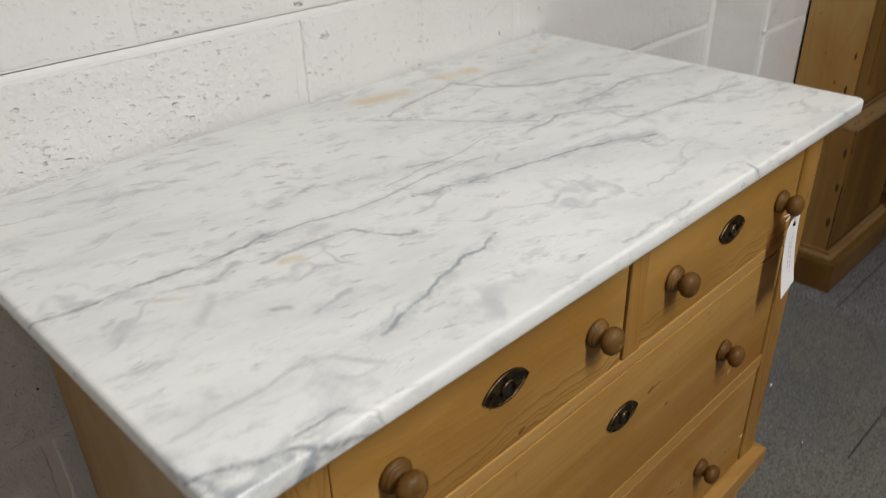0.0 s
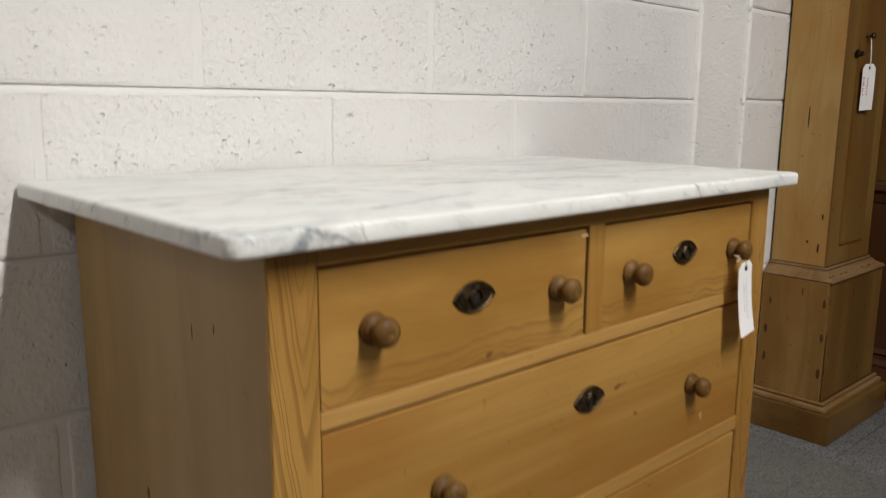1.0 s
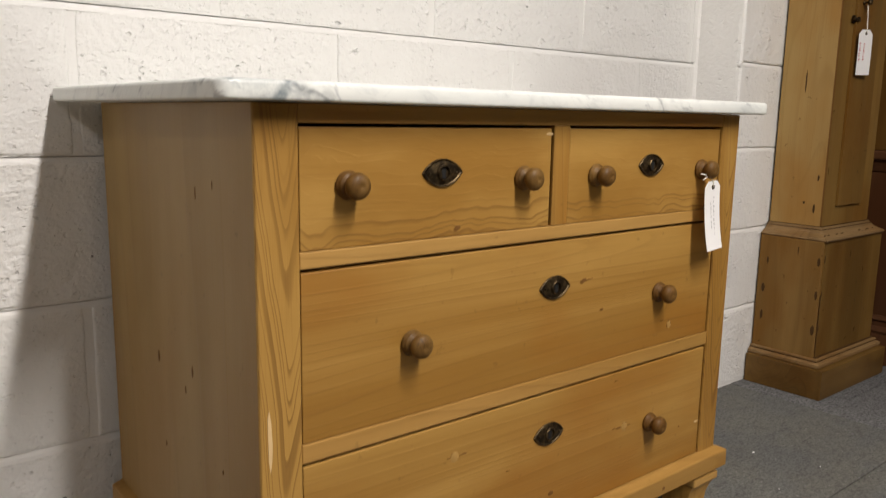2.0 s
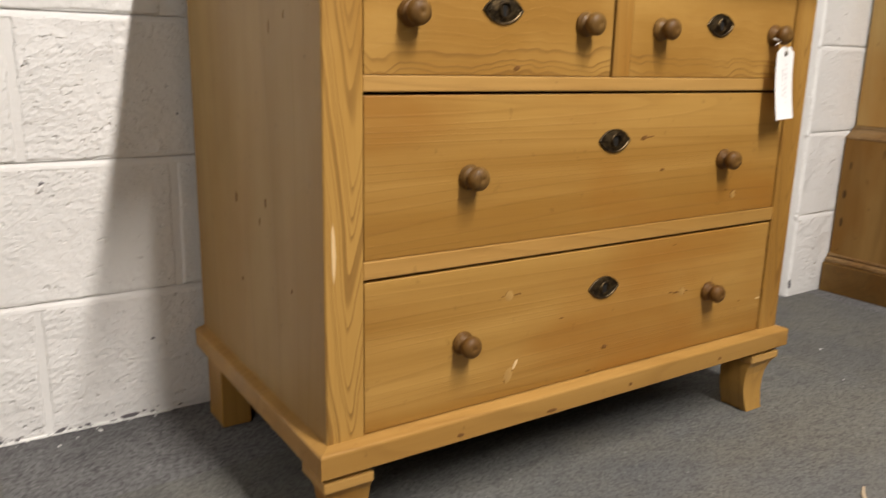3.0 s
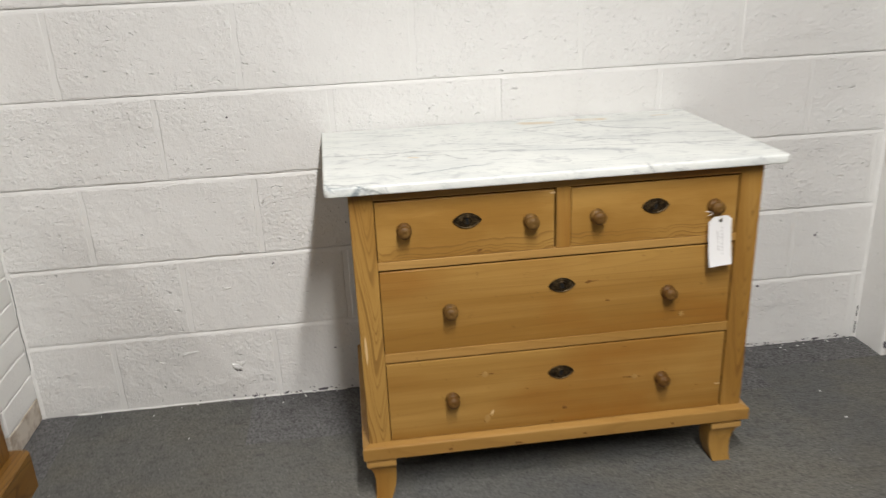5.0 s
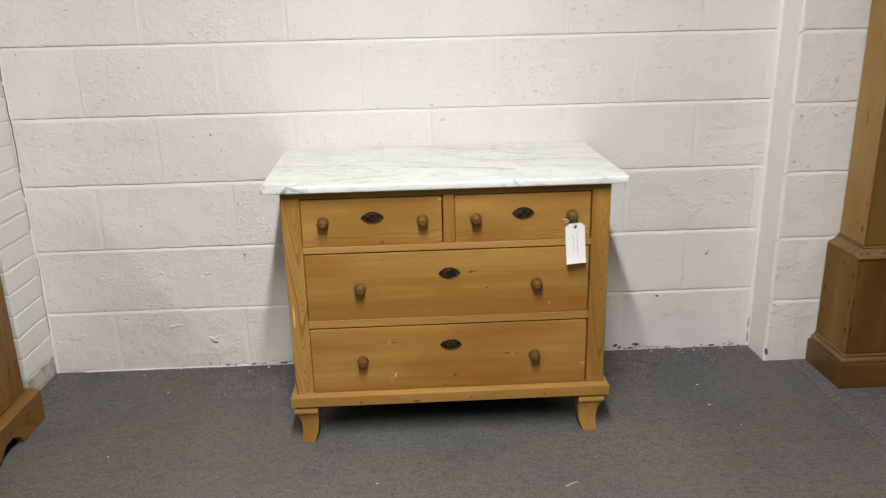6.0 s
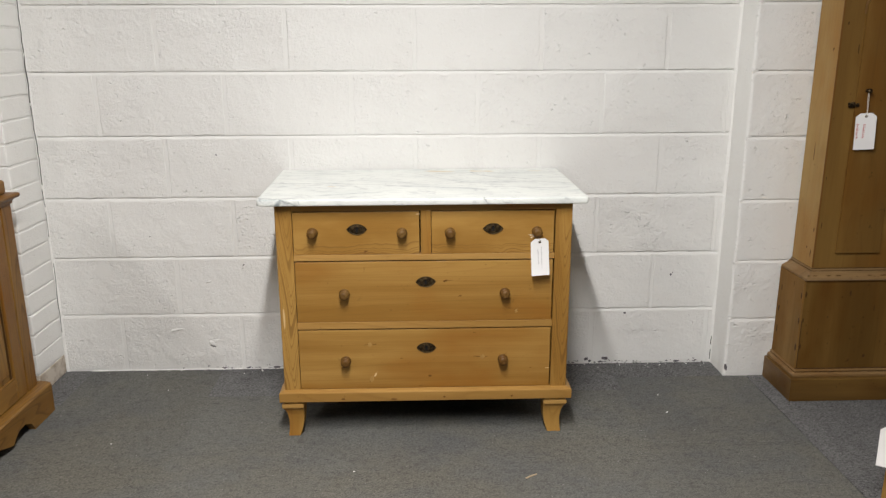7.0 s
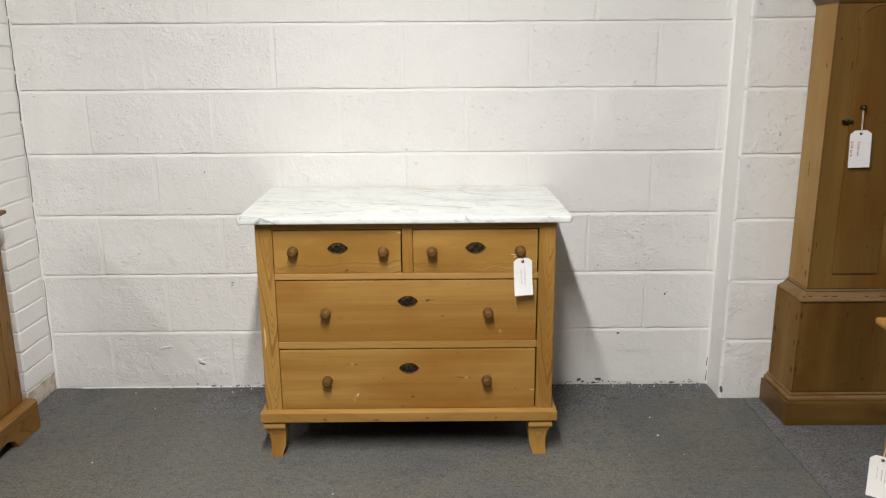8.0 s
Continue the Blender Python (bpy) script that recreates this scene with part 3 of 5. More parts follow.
def moulding(path, profile, bm=None):
    """Runs a profile of (out, height) along a path of (x, y) on its right-hand side, mitred at the corners, with closed ends."""
    bm = bm or bmesh.new()
    pts = [Vector(p) for p in path]
    rows = []
    for i, p in enumerate(pts):
        normals = []
        for a, b in ((i - 1, i), (i, i + 1)):
            if 0 <= a and b < len(pts):
                d = (pts[b] - pts[a]).normalized()
                normals.append(Vector((d.y, -d.x)))
        m = sum(normals, Vector((0, 0))).normalized()
        m = m / m.dot(normals[0])
        rows.append([bm.verts.new((p.x + m.x * o, p.y + m.y * o, z)) for o, z in profile])
    k = len(profile)
    for a, b in zip(rows, rows[1:]):
        for i in range(k):
            bm.faces.new((a[i], a[(i + 1) % k], b[(i + 1) % k], b[i]))
    bm.faces.new(rows[0]), bm.faces.new(rows[-1][::-1])
    return bm


def rope(name, points, radius, material, parent, label=""):
    cu = bpy.data.curves.new(name, "CURVE")
    cu.dimensions, cu.bevel_depth, cu.bevel_resolution = "3D", radius, 2
    sp = cu.splines.new("NURBS")
    sp.points.add(len(points) - 1)
    o = place_of(parent)
    for q, p in zip(sp.points, points):
        q.co = (*(Vector(p) - o), 1)
    sp.use_endpoint_u, sp.order_u = True, 3
    cu.materials.append(material)
    tmp = bpy.data.objects.new(name, cu)
    me = bpy.data.meshes.new_from_object(tmp)
    bpy.data.objects.remove(tmp)
    ob = new(name, me)
    ob.parent = parent
    return tagged(ob, label)


# ---- the room ----
LEFT, RIGHT = -1.357, 1.157          # the bay between the two piers
PIER_R, PIER_L = -0.133, -0.206      # how far the piers stand out
ROOM_W, ROOM_E, ROOM_S = -4.2, 4.6, -6.2
MORTAR = 0.0014

floor = tagged(new("floor", as_mesh("floor", box(ROOM_W, ROOM_E, ROOM_S, 0.3, -0.12, -0.006, 0), carpet_dark)), "grey carpet tiles laid on a flat floor", "floor", kind="structure")
tagged(new("ceiling", as_mesh("ceiling", box(ROOM_W, ROOM_E, ROOM_S, 0.3, CEILING, CEILING + 0.15, 0), plain_paint)), "unseen grey ceiling, kept dark to hold back bounce light", "ceiling", kind="structure")
wall_north = tagged(new("wall_north", as_mesh("wall_north", box(LEFT - 0.25, RIGHT + 0.02, MORTAR + 0.0095, 0.22, -0.01, CEILING, 0), joint_paint)), "white painted concrete block wall", "wall", kind="structure")
wall_pier_east = tagged(new("wall_pier_east", as_mesh("wall_pier_east", box(RIGHT + MORTAR, ROOM_E, PIER_R + MORTAR + 0.0095, 0.22, -0.01, CEILING, 0), joint_paint)), "white painted concrete block pier", "wall", kind="structure")
wall_pier_west = tagged(new("wall_pier_west", as_mesh("wall_pier_west", box(ROOM_W, LEFT - 0.0022, PIER_L + 0.0022, 0.22, -0.01, CEILING, 0), joint_paint)), "white painted brick pier", "wall", kind="structure")
# unseen walls that close the room and limit bounced light
for nm, dims in (("wall_west", (ROOM_W - 0.2, ROOM_W, ROOM_S, 0.22)), ("wall_east", (ROOM_E, ROOM_E + 0.2, ROOM_S, 0.22)), ("wall_south", (ROOM_W - 0.2, ROOM_E + 0.2, ROOM_S - 0.2, ROOM_S))):
    tagged(new(nm, as_mesh(nm, box(*dims, -0.01, CEILING, 0), plain_paint)), "unseen grey wall, kept dark to hold back bounce light", "wall", kind="structure")

# ---- chest of drawers ----
CX0, CX1, CY0, CY1 = -0.420, 0.474, -0.540, -0.030   # carcase
CZ0, CZ1 = 0.158, 0.7595
chest = thing("chest_of_drawers", (0.027, -0.29, 0), "honey-coloured waxed pine chest of two short and two long drawers", "chest of drawers")
STILE_L, STILE_R = -0.3705, 0.4245
part("side_panel", box(CX0 - 0.0014, CX0 + 0.018, CY0 + 0.0022, CY1, CZ0, CZ1 - 0.0005, 0.001), pine_side, chest, "smooth plain pine side panel")
part("side_panel", box(CX1 - 0.018, CX1 + 0.0014, CY0 + 0.0022, CY1, CZ0, CZ1 - 0.0005, 0.001), pine_side, chest, "smooth plain pine side panel")
part("stile", box(CX0 - 0.0008, STILE_L, CY0, CY0 + 0.0195, CZ0, CZ1 - 0.0005, 0.0022), pine_flame, chest, "pine stile with strong flame grain and a pale split")
part("stile", box(STILE_R, CX1 + 0.0008, CY0, CY0 + 0.0195, CZ0, CZ1 - 0.0005, 0.0022), pine_flame, chest)
part("top_rail", box(STILE_L, STILE_R, CY0 + 0.001, CY0 + 0.02, 0.7385, CZ1 - 0.0005, 0.001), pine_h, chest)
part("rail", box(STILE_L, STILE_R, CY0 + 0.0008, CY0 + 0.02, 0.5835, 0.6020, 0.0014), pine_lip, chest, "rubbed pale rail between the drawers")
part("rail", box(STILE_L, STILE_R, CY0 + 0.0008, CY0 + 0.02, 0.3625, 0.3850, 0.0014), pine_lip, chest, "rubbed pale rail between the drawers")
part("divider", box(0.0155, 0.0470, CY0 + 0.0006, CY0 + 0.02, 0.6022, 0.7383, 0.0012), pine_v, chest)
# lower part is added below the carcase to darken the gap under the chest
part("back_panel", box(CX0 + 0.018, CX1 - 0.018, CY1 - 0.012, CY1, 0.012, CZ1, 0), inner_dark, chest)
part("bottom_board", box(CX0 + 0.018, CX1 - 0.018, CY0 + 0.03, CY1 - 0.012, CZ0 - 0.012, CZ0 + 0.004, 0), inner_dark, chest)
part("dust_board", box(STILE_L - 0.02, STILE_R + 0.02, CY0 + 0.022, CY1 - 0.02, 0.5920, 0.6000, 0), inner_dark, chest)
part("dust_board", box(STILE_L - 0.02, STILE_R + 0.02, CY0 + 0.022, CY1 - 0.02, 0.3720, 0.3810, 0), inner_dark, chest)
part("top_board", box(CX0 + 0.018, CX1 - 0.018, CY0 + 0.021, CY1 - 0.012, CZ1 - 0.012, CZ1 - 0.001, 0), inner_dark, chest)

# plinth: a flat band with a sloping, rounded upper edge round three sides
BAND = [(-0.016, 0.124), (0.0155, 0.124), (0.0170, 0.1255), (0.0170, 0.1530), (0.0162, 0.1552), (0.0140, 0.1566), (0.0010, 0.1605), (-0.016, 0.1610)]
part("plinth", moulding([(CX0, CY1), (CX0, CY0), (CX1, CY0), (CX1, CY1)], BAND), pine_lip, chest, "pine plinth band with a softened upper edge")


for x, z, w in ((-0.235, 0.134, 0.006), (-0.075, 0.131, 0.010), (0.085, 0.1365, 0.004), (0.30, 0.136, 0.004)):
    bm = bmesh.new()
    bmesh.ops.create_uvsphere(bm, u_segments=10, v_segments=6, radius=1.0)
    for v in bm.verts:
        v.co = Vector((v.co.x * w, v.co.y * 0.0005, v.co.z * 0.0030))
    put("knot", as_mesh("knot", bm, knot_wood, smooth=True), chest, (x, CY0 - 0.0170, z))


def front_foot(x_out, x_in, label):
    """A short swept foot: flared at the ankle outside, bellied inside, under a small cap."""
    s = 1 if x_in > x_out else -1
    w = abs(x_in - x_out)
    out = [(0.002, 0.100), (0.0095, 0.090), (0.0150, 0.075), (0.0178, 0.055), (0.0180, 0.035), (0.0165, 0.016), (0.0140, 0.0)]
    inn = [(w - 0.001, 0.100), (w - 0.0005, 0.090), (w - 0.0008, 0.075), (w - 0.0020, 0.055), (w - 0.0050, 0.035), (w - 0.0105, 0.016), (w - 0.0165, 0.0)]
    bm = bmesh.new()
    rings = []
    for (a, z), (b, _) in zip(out, inn):
        y0, y1 = CY0 - 0.0085 + 0.65 * a, CY0 + 0.055
        rings.append([bm.verts.new((x_out + s * q, y, z)) for q, y in ((a, y0), (b, y0), (b, y1), (a, y1))])
    for u, v in zip(rings, rings[1:]):
        for i in range(4):
            bm.faces.new((u[i], u[(i + 1) % 4], v[(i + 1) % 4], v[i]))
    bm.faces.new(rings[0]), bm.faces.new(rings[-1])
    foot = part("foot", bm, pine_v, chest, label)
    cap0, cap1 = sorted((x_out - s * 0.001, x_in + s * 0.001))
    part("cap", box(cap0, cap1, CY0 - 0.0115, CY0 + 0.058, 0.1005, 0.1160, 0.003), pine_lip, foot)
    part("block", box(min(x_out, x_in) + 0.004, max(x_out, x_in) - 0.004, CY0 - 0.006, CY0 + 0.054, 0.1160, 0.1240, 0), pine_h, foot)


front_foot(-0.4305, -0.3630, "short swept pine foot under the front corner")
front_foot(0.477, 0.404, "short swept pine foot under the front corner")
for x in (-0.423, 0.425):
    part("foot", box(x, x + 0.05, -0.118, -0.045, 0.0, 0.128, 0.002), pine_v, chest, "plain square back foot")

# drawers
KNOB = [(0.0, 0.0), (0.0145, 0.0), (0.0160, 0.0016), (0.0164, 0.0040), (0.0155, 0.0062), (0.0142, 0.0074), (0.0144, 0.0088), (0.0125, 0.0104), (0.0090, 0.0122),
        (0.0084, 0.0140), (0.0096, 0.0160), (0.0124, 0.0186), (0.0146, 0.0224), (0.0151, 0.0266), (0.0142, 0.0310), (0.0116, 0.0346), (0.0070, 0.0372), (0.0028, 0.0378), (0.0022, 0.0372), (0.0, 0.0371)]
knob_mesh = as_mesh("knob", lathe([(r, 0.82 * h) for r, h in KNOB], 28), knob_wood, smooth=True)


def escutcheon_mesh(dome):
    """A pointed oval plate, dished, with a raised rim, a keyhole boss and two pin heads."""
    bm = bmesh.new()
    steps, half_w, half_h = 40, 0.0312, 0.0170
    big = (half_w ** 2 + half_h ** 2) / (2 * half_h)
    rings = []
    levels = [(1.0, 0.0), (1.0, 0.0016), (0.965, 0.0026), (0.90, 0.0024), (0.84, 0.0012 + 0.0006 * dome), (0.6, 0.0016 + 0.002 * dome), (0.3, 0.002 + 0.003 * dome)]
    for f, h in levels:
        ring = []
        for i in range(steps):
            u = i / (steps / 2)
            side = 1 if u < 1 else -1
            t = (u if u < 1 else 2 - u) * 2 - 1
            x = t * half_w
            z = side * (math.sqrt(big * big - x * x) - (big - half_h))
            ring.append(bm.verts.new((x * f, -h, z * f)))
        rings.append(ring)
    for a, b in zip(rings, rings[1:]):
        for i in range(steps):
            bm.faces.new((a[i], a[(i + 1) % steps], b[(i + 1) % steps], b[i]))
    bm.faces.new(rings[-1])
    lathe([(0.0100, 0.0), (0.0100, 0.0046), (0.0090, 0.0058), (0.0076, 0.0056), (0.0072, 0.0030), (0.0, 0.0030)], 20, bm)
    for sx in (-1, 1):
        pin = lathe([(0.0017, 0.0), (0.0016, 0.0032), (0.0, 0.0038)], 8)
        tmp = bpy.data.meshes.new("pin")
        bmesh.ops.translate(pin, verts=pin.verts[:], vec=(sx * 0.0205, 0, 0))
        pin.to_mesh(tmp), pin.free()
        bm.from_mesh(tmp)
        bpy.data.meshes.remove(tmp)
    before = len(bm.faces)
    bmesh.ops.recalc_face_normals(bm, faces=bm.faces[:])
    for face in bm.faces:
        if all(abs(v.co.y + 0.0030) < 1e-5 and math.hypot(v.co.x, v.co.z) < 0.0074 for v in face.verts):
            face.material_index = 1
    hole = [bm.verts.new((0.0038 * math.cos(a), -0.0034, 0.0018 + 0.0038 * math.sin(a))) for a in [math.radians(-50 + 280 * i / 9) for i in range(10)]]
    hole += [bm.verts.new((-0.0022, -0.0034, -0.0066)), bm.verts.new((0.0022, -0.0034, -0.0066))]
    bm.faces.new(hole)
    bm.faces.ensure_lookup_table()
    bm.faces[before].material_index = 1
    me = bpy.data.meshes.new("escutcheon")
    bm.to_mesh(me), bm.free()
    me.materials.append(brass), me.materials.append(keyhole_black)
    return me


ESCUTCHEON = escutcheon_mesh(0.35)
FRONT = CY0 + 0.0020        # the drawer fronts sit a little behind the frame


def drawer(x0, x1, z0, z1, knobs, lock, label, wood=None):
    wood = wood or pine_h
    front = part("drawer", box(x0 + 0.0014, x1 - 0.0040, FRONT, CY0 + 0.0195, z0 + 0.0005, z1 - 0.0042, 0.0013), wood, chest, label)
    for kx, kz in knobs:
        k = put("knob", knob_mesh, front, (kx, FRONT, kz), "turned brown wooden knob")
        k.rotation_euler = (0, random.uniform(0, 6), 0)
    e = put("escutcheon", ESCUTCHEON, front, (lock[0], FRONT, lock[1]), "aged brass pointed oval keyhole plate")
    e.rotation_euler = (0, radians(random.uniform(-2, 2)), 0)
    part("drawer_box", box(x0 + 0.012, x1 - 0.012, CY0 + 0.0198, CY1 - 0.06, z0 + 0.004, z1 - 0.03, 0), inner_dark, front)
    return front


d_1 = drawer(STILE_L, 0.0155, 0.6020, 0.7385, [(-0.3105, 0.672), (-0.0410, 0.670)], (-0.177, 0.681), "short pine drawer with ripple grain along its foot", pine_ripple)
drawer(0.0470, STILE_R, 0.6020, 0.7385, [(0.1045, 0.669), (0.3680, 0.670)], (0.235, 0.680), "short pine drawer with ripple grain along its foot", pine_ripple)
d_3 = drawer(STILE_L, STILE_R, 0.3850, 0.5835, [(-0.2210, 0.478), (0.2735, 0.476)], (0.0295, 0.514), "long pine drawer with small dark knots")
d_4 = drawer(STILE_L, STILE_R, 0.1610, 0.3625, [(-0.2240, 0.257), (0.2705, 0.256)], (0.0295, 0.297), "long pine drawer with pale filled plug holes")


def spot(name, x, z, rx, rz, material, parent, turn=0.0, y=FRONT - 0.0003, uneven=0.12):
    """A knot or a filled hole: a very low, uneven oval button let into the wood."""
    bm = bmesh.new()
    mid = bm.verts.new((0, -0.0007, 0))
    ring = []
    for i in range(14):
        a = 2 * math.pi * i / 14
        k = 1 + random.uniform(-uneven, uneven)
        px, pz = rx * k * math.cos(a), rz * k * math.sin(a)
        ring.append(bm.verts.new((px * math.cos(turn) - pz * math.sin(turn), 0.0003, px * math.sin(turn) + pz * math.cos(turn))))
    for i in range(14):
        bm.faces.new((mid, ring[i], ring[(i + 1) % 14]))
    return put(name, as_mesh(name, bm, material, smooth=True), parent, (x, y, z))


for px, pz, pw, ph, tilt in ((-0.1480, 0.310, 0.0084, 0.0086, 0), (0.2070, 0.264, 0.0088, 0.0088, 0), (-0.1440, 0.193, 0.0084, 0.0144, -0.35)):
    spot("knot", px, pz, pw, ph, knot_wood, d_4, tilt, y=FRONT - 0.0001)
spot("knot", 0.3100, 0.416, 0.0078, 0.0084, knot_wood, d_3, y=FRONT - 0.0001)
for px, pz, pw, ph in ((0.218, 0.264, 0.006, 0.0012), (-0.137, 0.310, 0.005, 0.0010), (-0.159, 0.3105, 0.004, 0.0010), (-0.05, 0.262, 0.006, 0.0014), (0.01, 0.168, 0.007, 0.0018), (0.18, 0.345, 0.006, 0.0012), (0.36, 0.225, 0.003, 0.002), (0.192, 0.2645, 0.009, 0.0022), (0.181, 0.266, 0.006, 0.0014), (-0.132, 0.3105, 0.007, 0.0015)):
    spot("knot", px, pz, pw, ph, grain_dark, d_4, y=FRONT - 0.0001)
spot("knot", 0.100, 0.5165, 0.016, 0.0012, grain_dark, d_3, 0.15, y=FRONT - 0.0001)
spot("knot", 0.29, 0.425, 0.006, 0.0010, grain_dark, d_3, y=FRONT - 0.0001)
spot("plug", -0.1480, 0.310, 0.0072, 0.0074, plug_wood, d_4, uneven=0.03)
spot("plug", 0.2070, 0.264, 0.0072, 0.0074, plug_wood, d_4, uneven=0.03)
spot("plug", -0.1440, 0.193, 0.0068, 0.0125, plug_wood, d_4, -0.35, uneven=0.03)
spot("chip", -0.1325, 0.2075, 0.0026, 0.0085, scar_wood, d_4, -0.5)
spot("knot", 0.0400, 0.201, 0.0055, 0.0035, knot_wood, d_4)
spot("plug", 0.3100, 0.416, 0.0062, 0.0068, plug_wood, d_3, uneven=0.03)
spot("knot", 0.0900, 0.516, 0.0070, 0.0035, knot_wood, d_3, 0.3)
spot("knot", 0.1350, 0.467, 0.0045, 0.0022, knot_wood, d_3, 0.1)
spot("knot", 0.4130, 0.222, 0.0070, 0.0015, scar_wood, d_4)
spot("knot", 0.0075, 0.7270, 0.0070, 0.0022, scar_wood, d_1)
spot("knot", -0.152, 0.612, 0.0060, 0.0030, knot_wood, d_1, 0.4)
split = prism([(-0.4121, 0.428), (-0.4103, 0.436), (-0.4081, 0.421), (-0.4070, 0.396), (-0.4078, 0.378), (-0.4099, 0.364), (-0.4117, 0.378), (-0.4122, 0.404)], "y", CY0 - 0.0006, CY0 + 0.0005)
part("split", split, scar_wood, chest, "pale split in the stile")
# knots and nail marks of the side panel
for y, z, ry, rz in ((-0.235, 0.420, 0.0042, 0.0085), (-0.355, 0.430, 0.0030, 0.0075), (-0.33, 0.400, 0.0020, 0.0055), (-0.385, 0.655, 0.0010, 0.0085), (-0.435, 0.668, 0.0009, 0.0055), (-0.25, 0.30, 0.0020, 0.004), (-0.44, 0.33, 0.002, 0.0035)):
    bm = bmesh.new()
    bmesh.ops.create_uvsphere(bm, u_segments=10, v_segments=6, radius=1.0)
    for v in bm.verts:
        v.co = Vector((v.co.x * 0.0006, v.co.y * ry, v.co.z * rz))
    put("knot", as_mesh("knot", bm, knot_wood, smooth=True), chest, (CX0 - 0.0015, y, z))

# ---- marble slab ----
SLAB_Z0, SLAB_Z1 = 0.7600, 0.7800
slab_corners = [(-0.4675, -0.5700, 0.016), (0.5175, -0.5670, 0.010), (0.5160, -0.0050, 0.003), (-0.4820, -0.0080, 0.003)]


def slab_outline(inset):
    pts = []
    n = len(slab_corners)
    for i, (x, y, r) in enumerate(slab_corners):
        p, a, b = Vector((x, y)), Vector(slab_corners[i - 1][:2]), Vector(slab_corners[(i + 1) % n][:2])
        da, db = (a - p).normalized(), (b - p).normalized()
        for k in range(7):
            t = k / 6
            q = p + da * r * (1 - t) ** 2 + db * r * t ** 2
            pts.append(q + (da + db) * inset)
    return pts


bm = bmesh.new()
loops = []
for inset, z in ((0.003, SLAB_Z0), (0.0008, SLAB_Z0 + 0.0010), (0.0, SLAB_Z0 + 0.003), (0.0, SLAB_Z1 - 0.0045), (0.0008, SLAB_Z1 - 0.0020), (0.0022, SLAB_Z1 - 0.0006), (0.0042, SLAB_Z1)):
    loops.append([bm.verts.new((p.x, p.y, z)) for p in slab_outline(inset)])
for a, b in zip(loops, loops[1:]):
    for i in range(len(a)):
        bm.faces.new((a[i], a[(i + 1) % len(a)], b[(i + 1) % len(b)], b[i]))
bm.faces.new(loops[0][::-1])
bm.faces.new(loops[-1])
slab = new("marble_top", as_mesh("marble_top", bm, marble))
for poly in slab.data.polygons:
    poly.use_smooth = len(poly.vertices) == 4
tagged(slab, "white marble slab with grey veins lying on the pine chest", "marble top")

# ---- price tags ----


def price_tag(at, width, height, label, tie, marks, ink, bend=0.0, lean=0.0, turn=0.0):
    """A luggage-style card with cut corners, an eyelet, a string and faint marks; `at` is its eyelet."""
    tag = thing("price_tag", at, label, "price tag", "price tags")
    bm = bmesh.new()
    cut, top = width * 0.22, 0.010

    def sway(z):
        f = max(0.0, -z / height)
        return bend * f * f

    rows = [(top, width / 2 - cut), (top - cut * 0.8, width / 2)] + [(top - cut * 0.8 - (height - cut * 0.8) * i / 10, width / 2) for i in range(1, 11)]
    sheets = []
    for back in (0.0, 0.0007):
        sheets.append([(bm.verts.new((-w, back - sway(z), z)), bm.verts.new((w, back - sway(z), z))) for z, w in rows])
    for sheet_rows in sheets:
        for a, b in zip(sheet_rows, sheet_rows[1:]):
            bm.faces.new((a[0], b[0], b[1], a[1]))
    f, k = sheets
    for i in range(len(rows) - 1):
        for e in (0, 1):
            bm.faces.new((f[i][e], f[i + 1][e], k[i + 1][e], k[i][e]))
    bm.faces.new((f[0][0], f[0][1], k[0][1], k[0][0])), bm.faces.new((f[-1][0], f[-1][1], k[-1][1], k[-1][0]))
    turned = Matrix.Rotation(turn, 4, "Z") @ Matrix.Rotation(lean, 4, "Y")
    bmesh.ops.transform(bm, matrix=turned, verts=bm.verts[:])
    sheet = put("card", as_mesh("card", bm, card), tag, at)
    ring = lathe([(0.0, 0.0006), (0.0016, 0.0006), (0.0018, 0.0016), (0.0036, 0.0018), (0.0044, 0.0002)], 16)
    bmesh.ops.transform(ring, matrix=turned, verts=ring.verts[:])
    put("eyelet", as_mesh("eyelet", ring, brass, smooth=True), sheet, at, "small brass eyelet")
    for u0, v0, u1, v1 in marks:
        q = bmesh.new()
        steps = 6
        lines = []
        for i in range(steps + 1):
            z = -(v0 + (v1 - v0) * i / steps)
            y = -sway(z) - 0.0004
            lines.append((q.verts.new((u0, y, z)), q.verts.new((u1, y, z))))
        for a, b in zip(lines, lines[1:]):
            q.faces.new((a[0], b[0], b[1], a[1]))
        bmesh.ops.transform(q, matrix=turned, verts=q.verts[:])
        put("pen_mark", as_mesh("pen_mark", q, ink), sheet, at)
    for k, pts in enumerate(tie):
        rope("string", pts, 0.0008, string, tag, "thin white cotton string")
    return tag


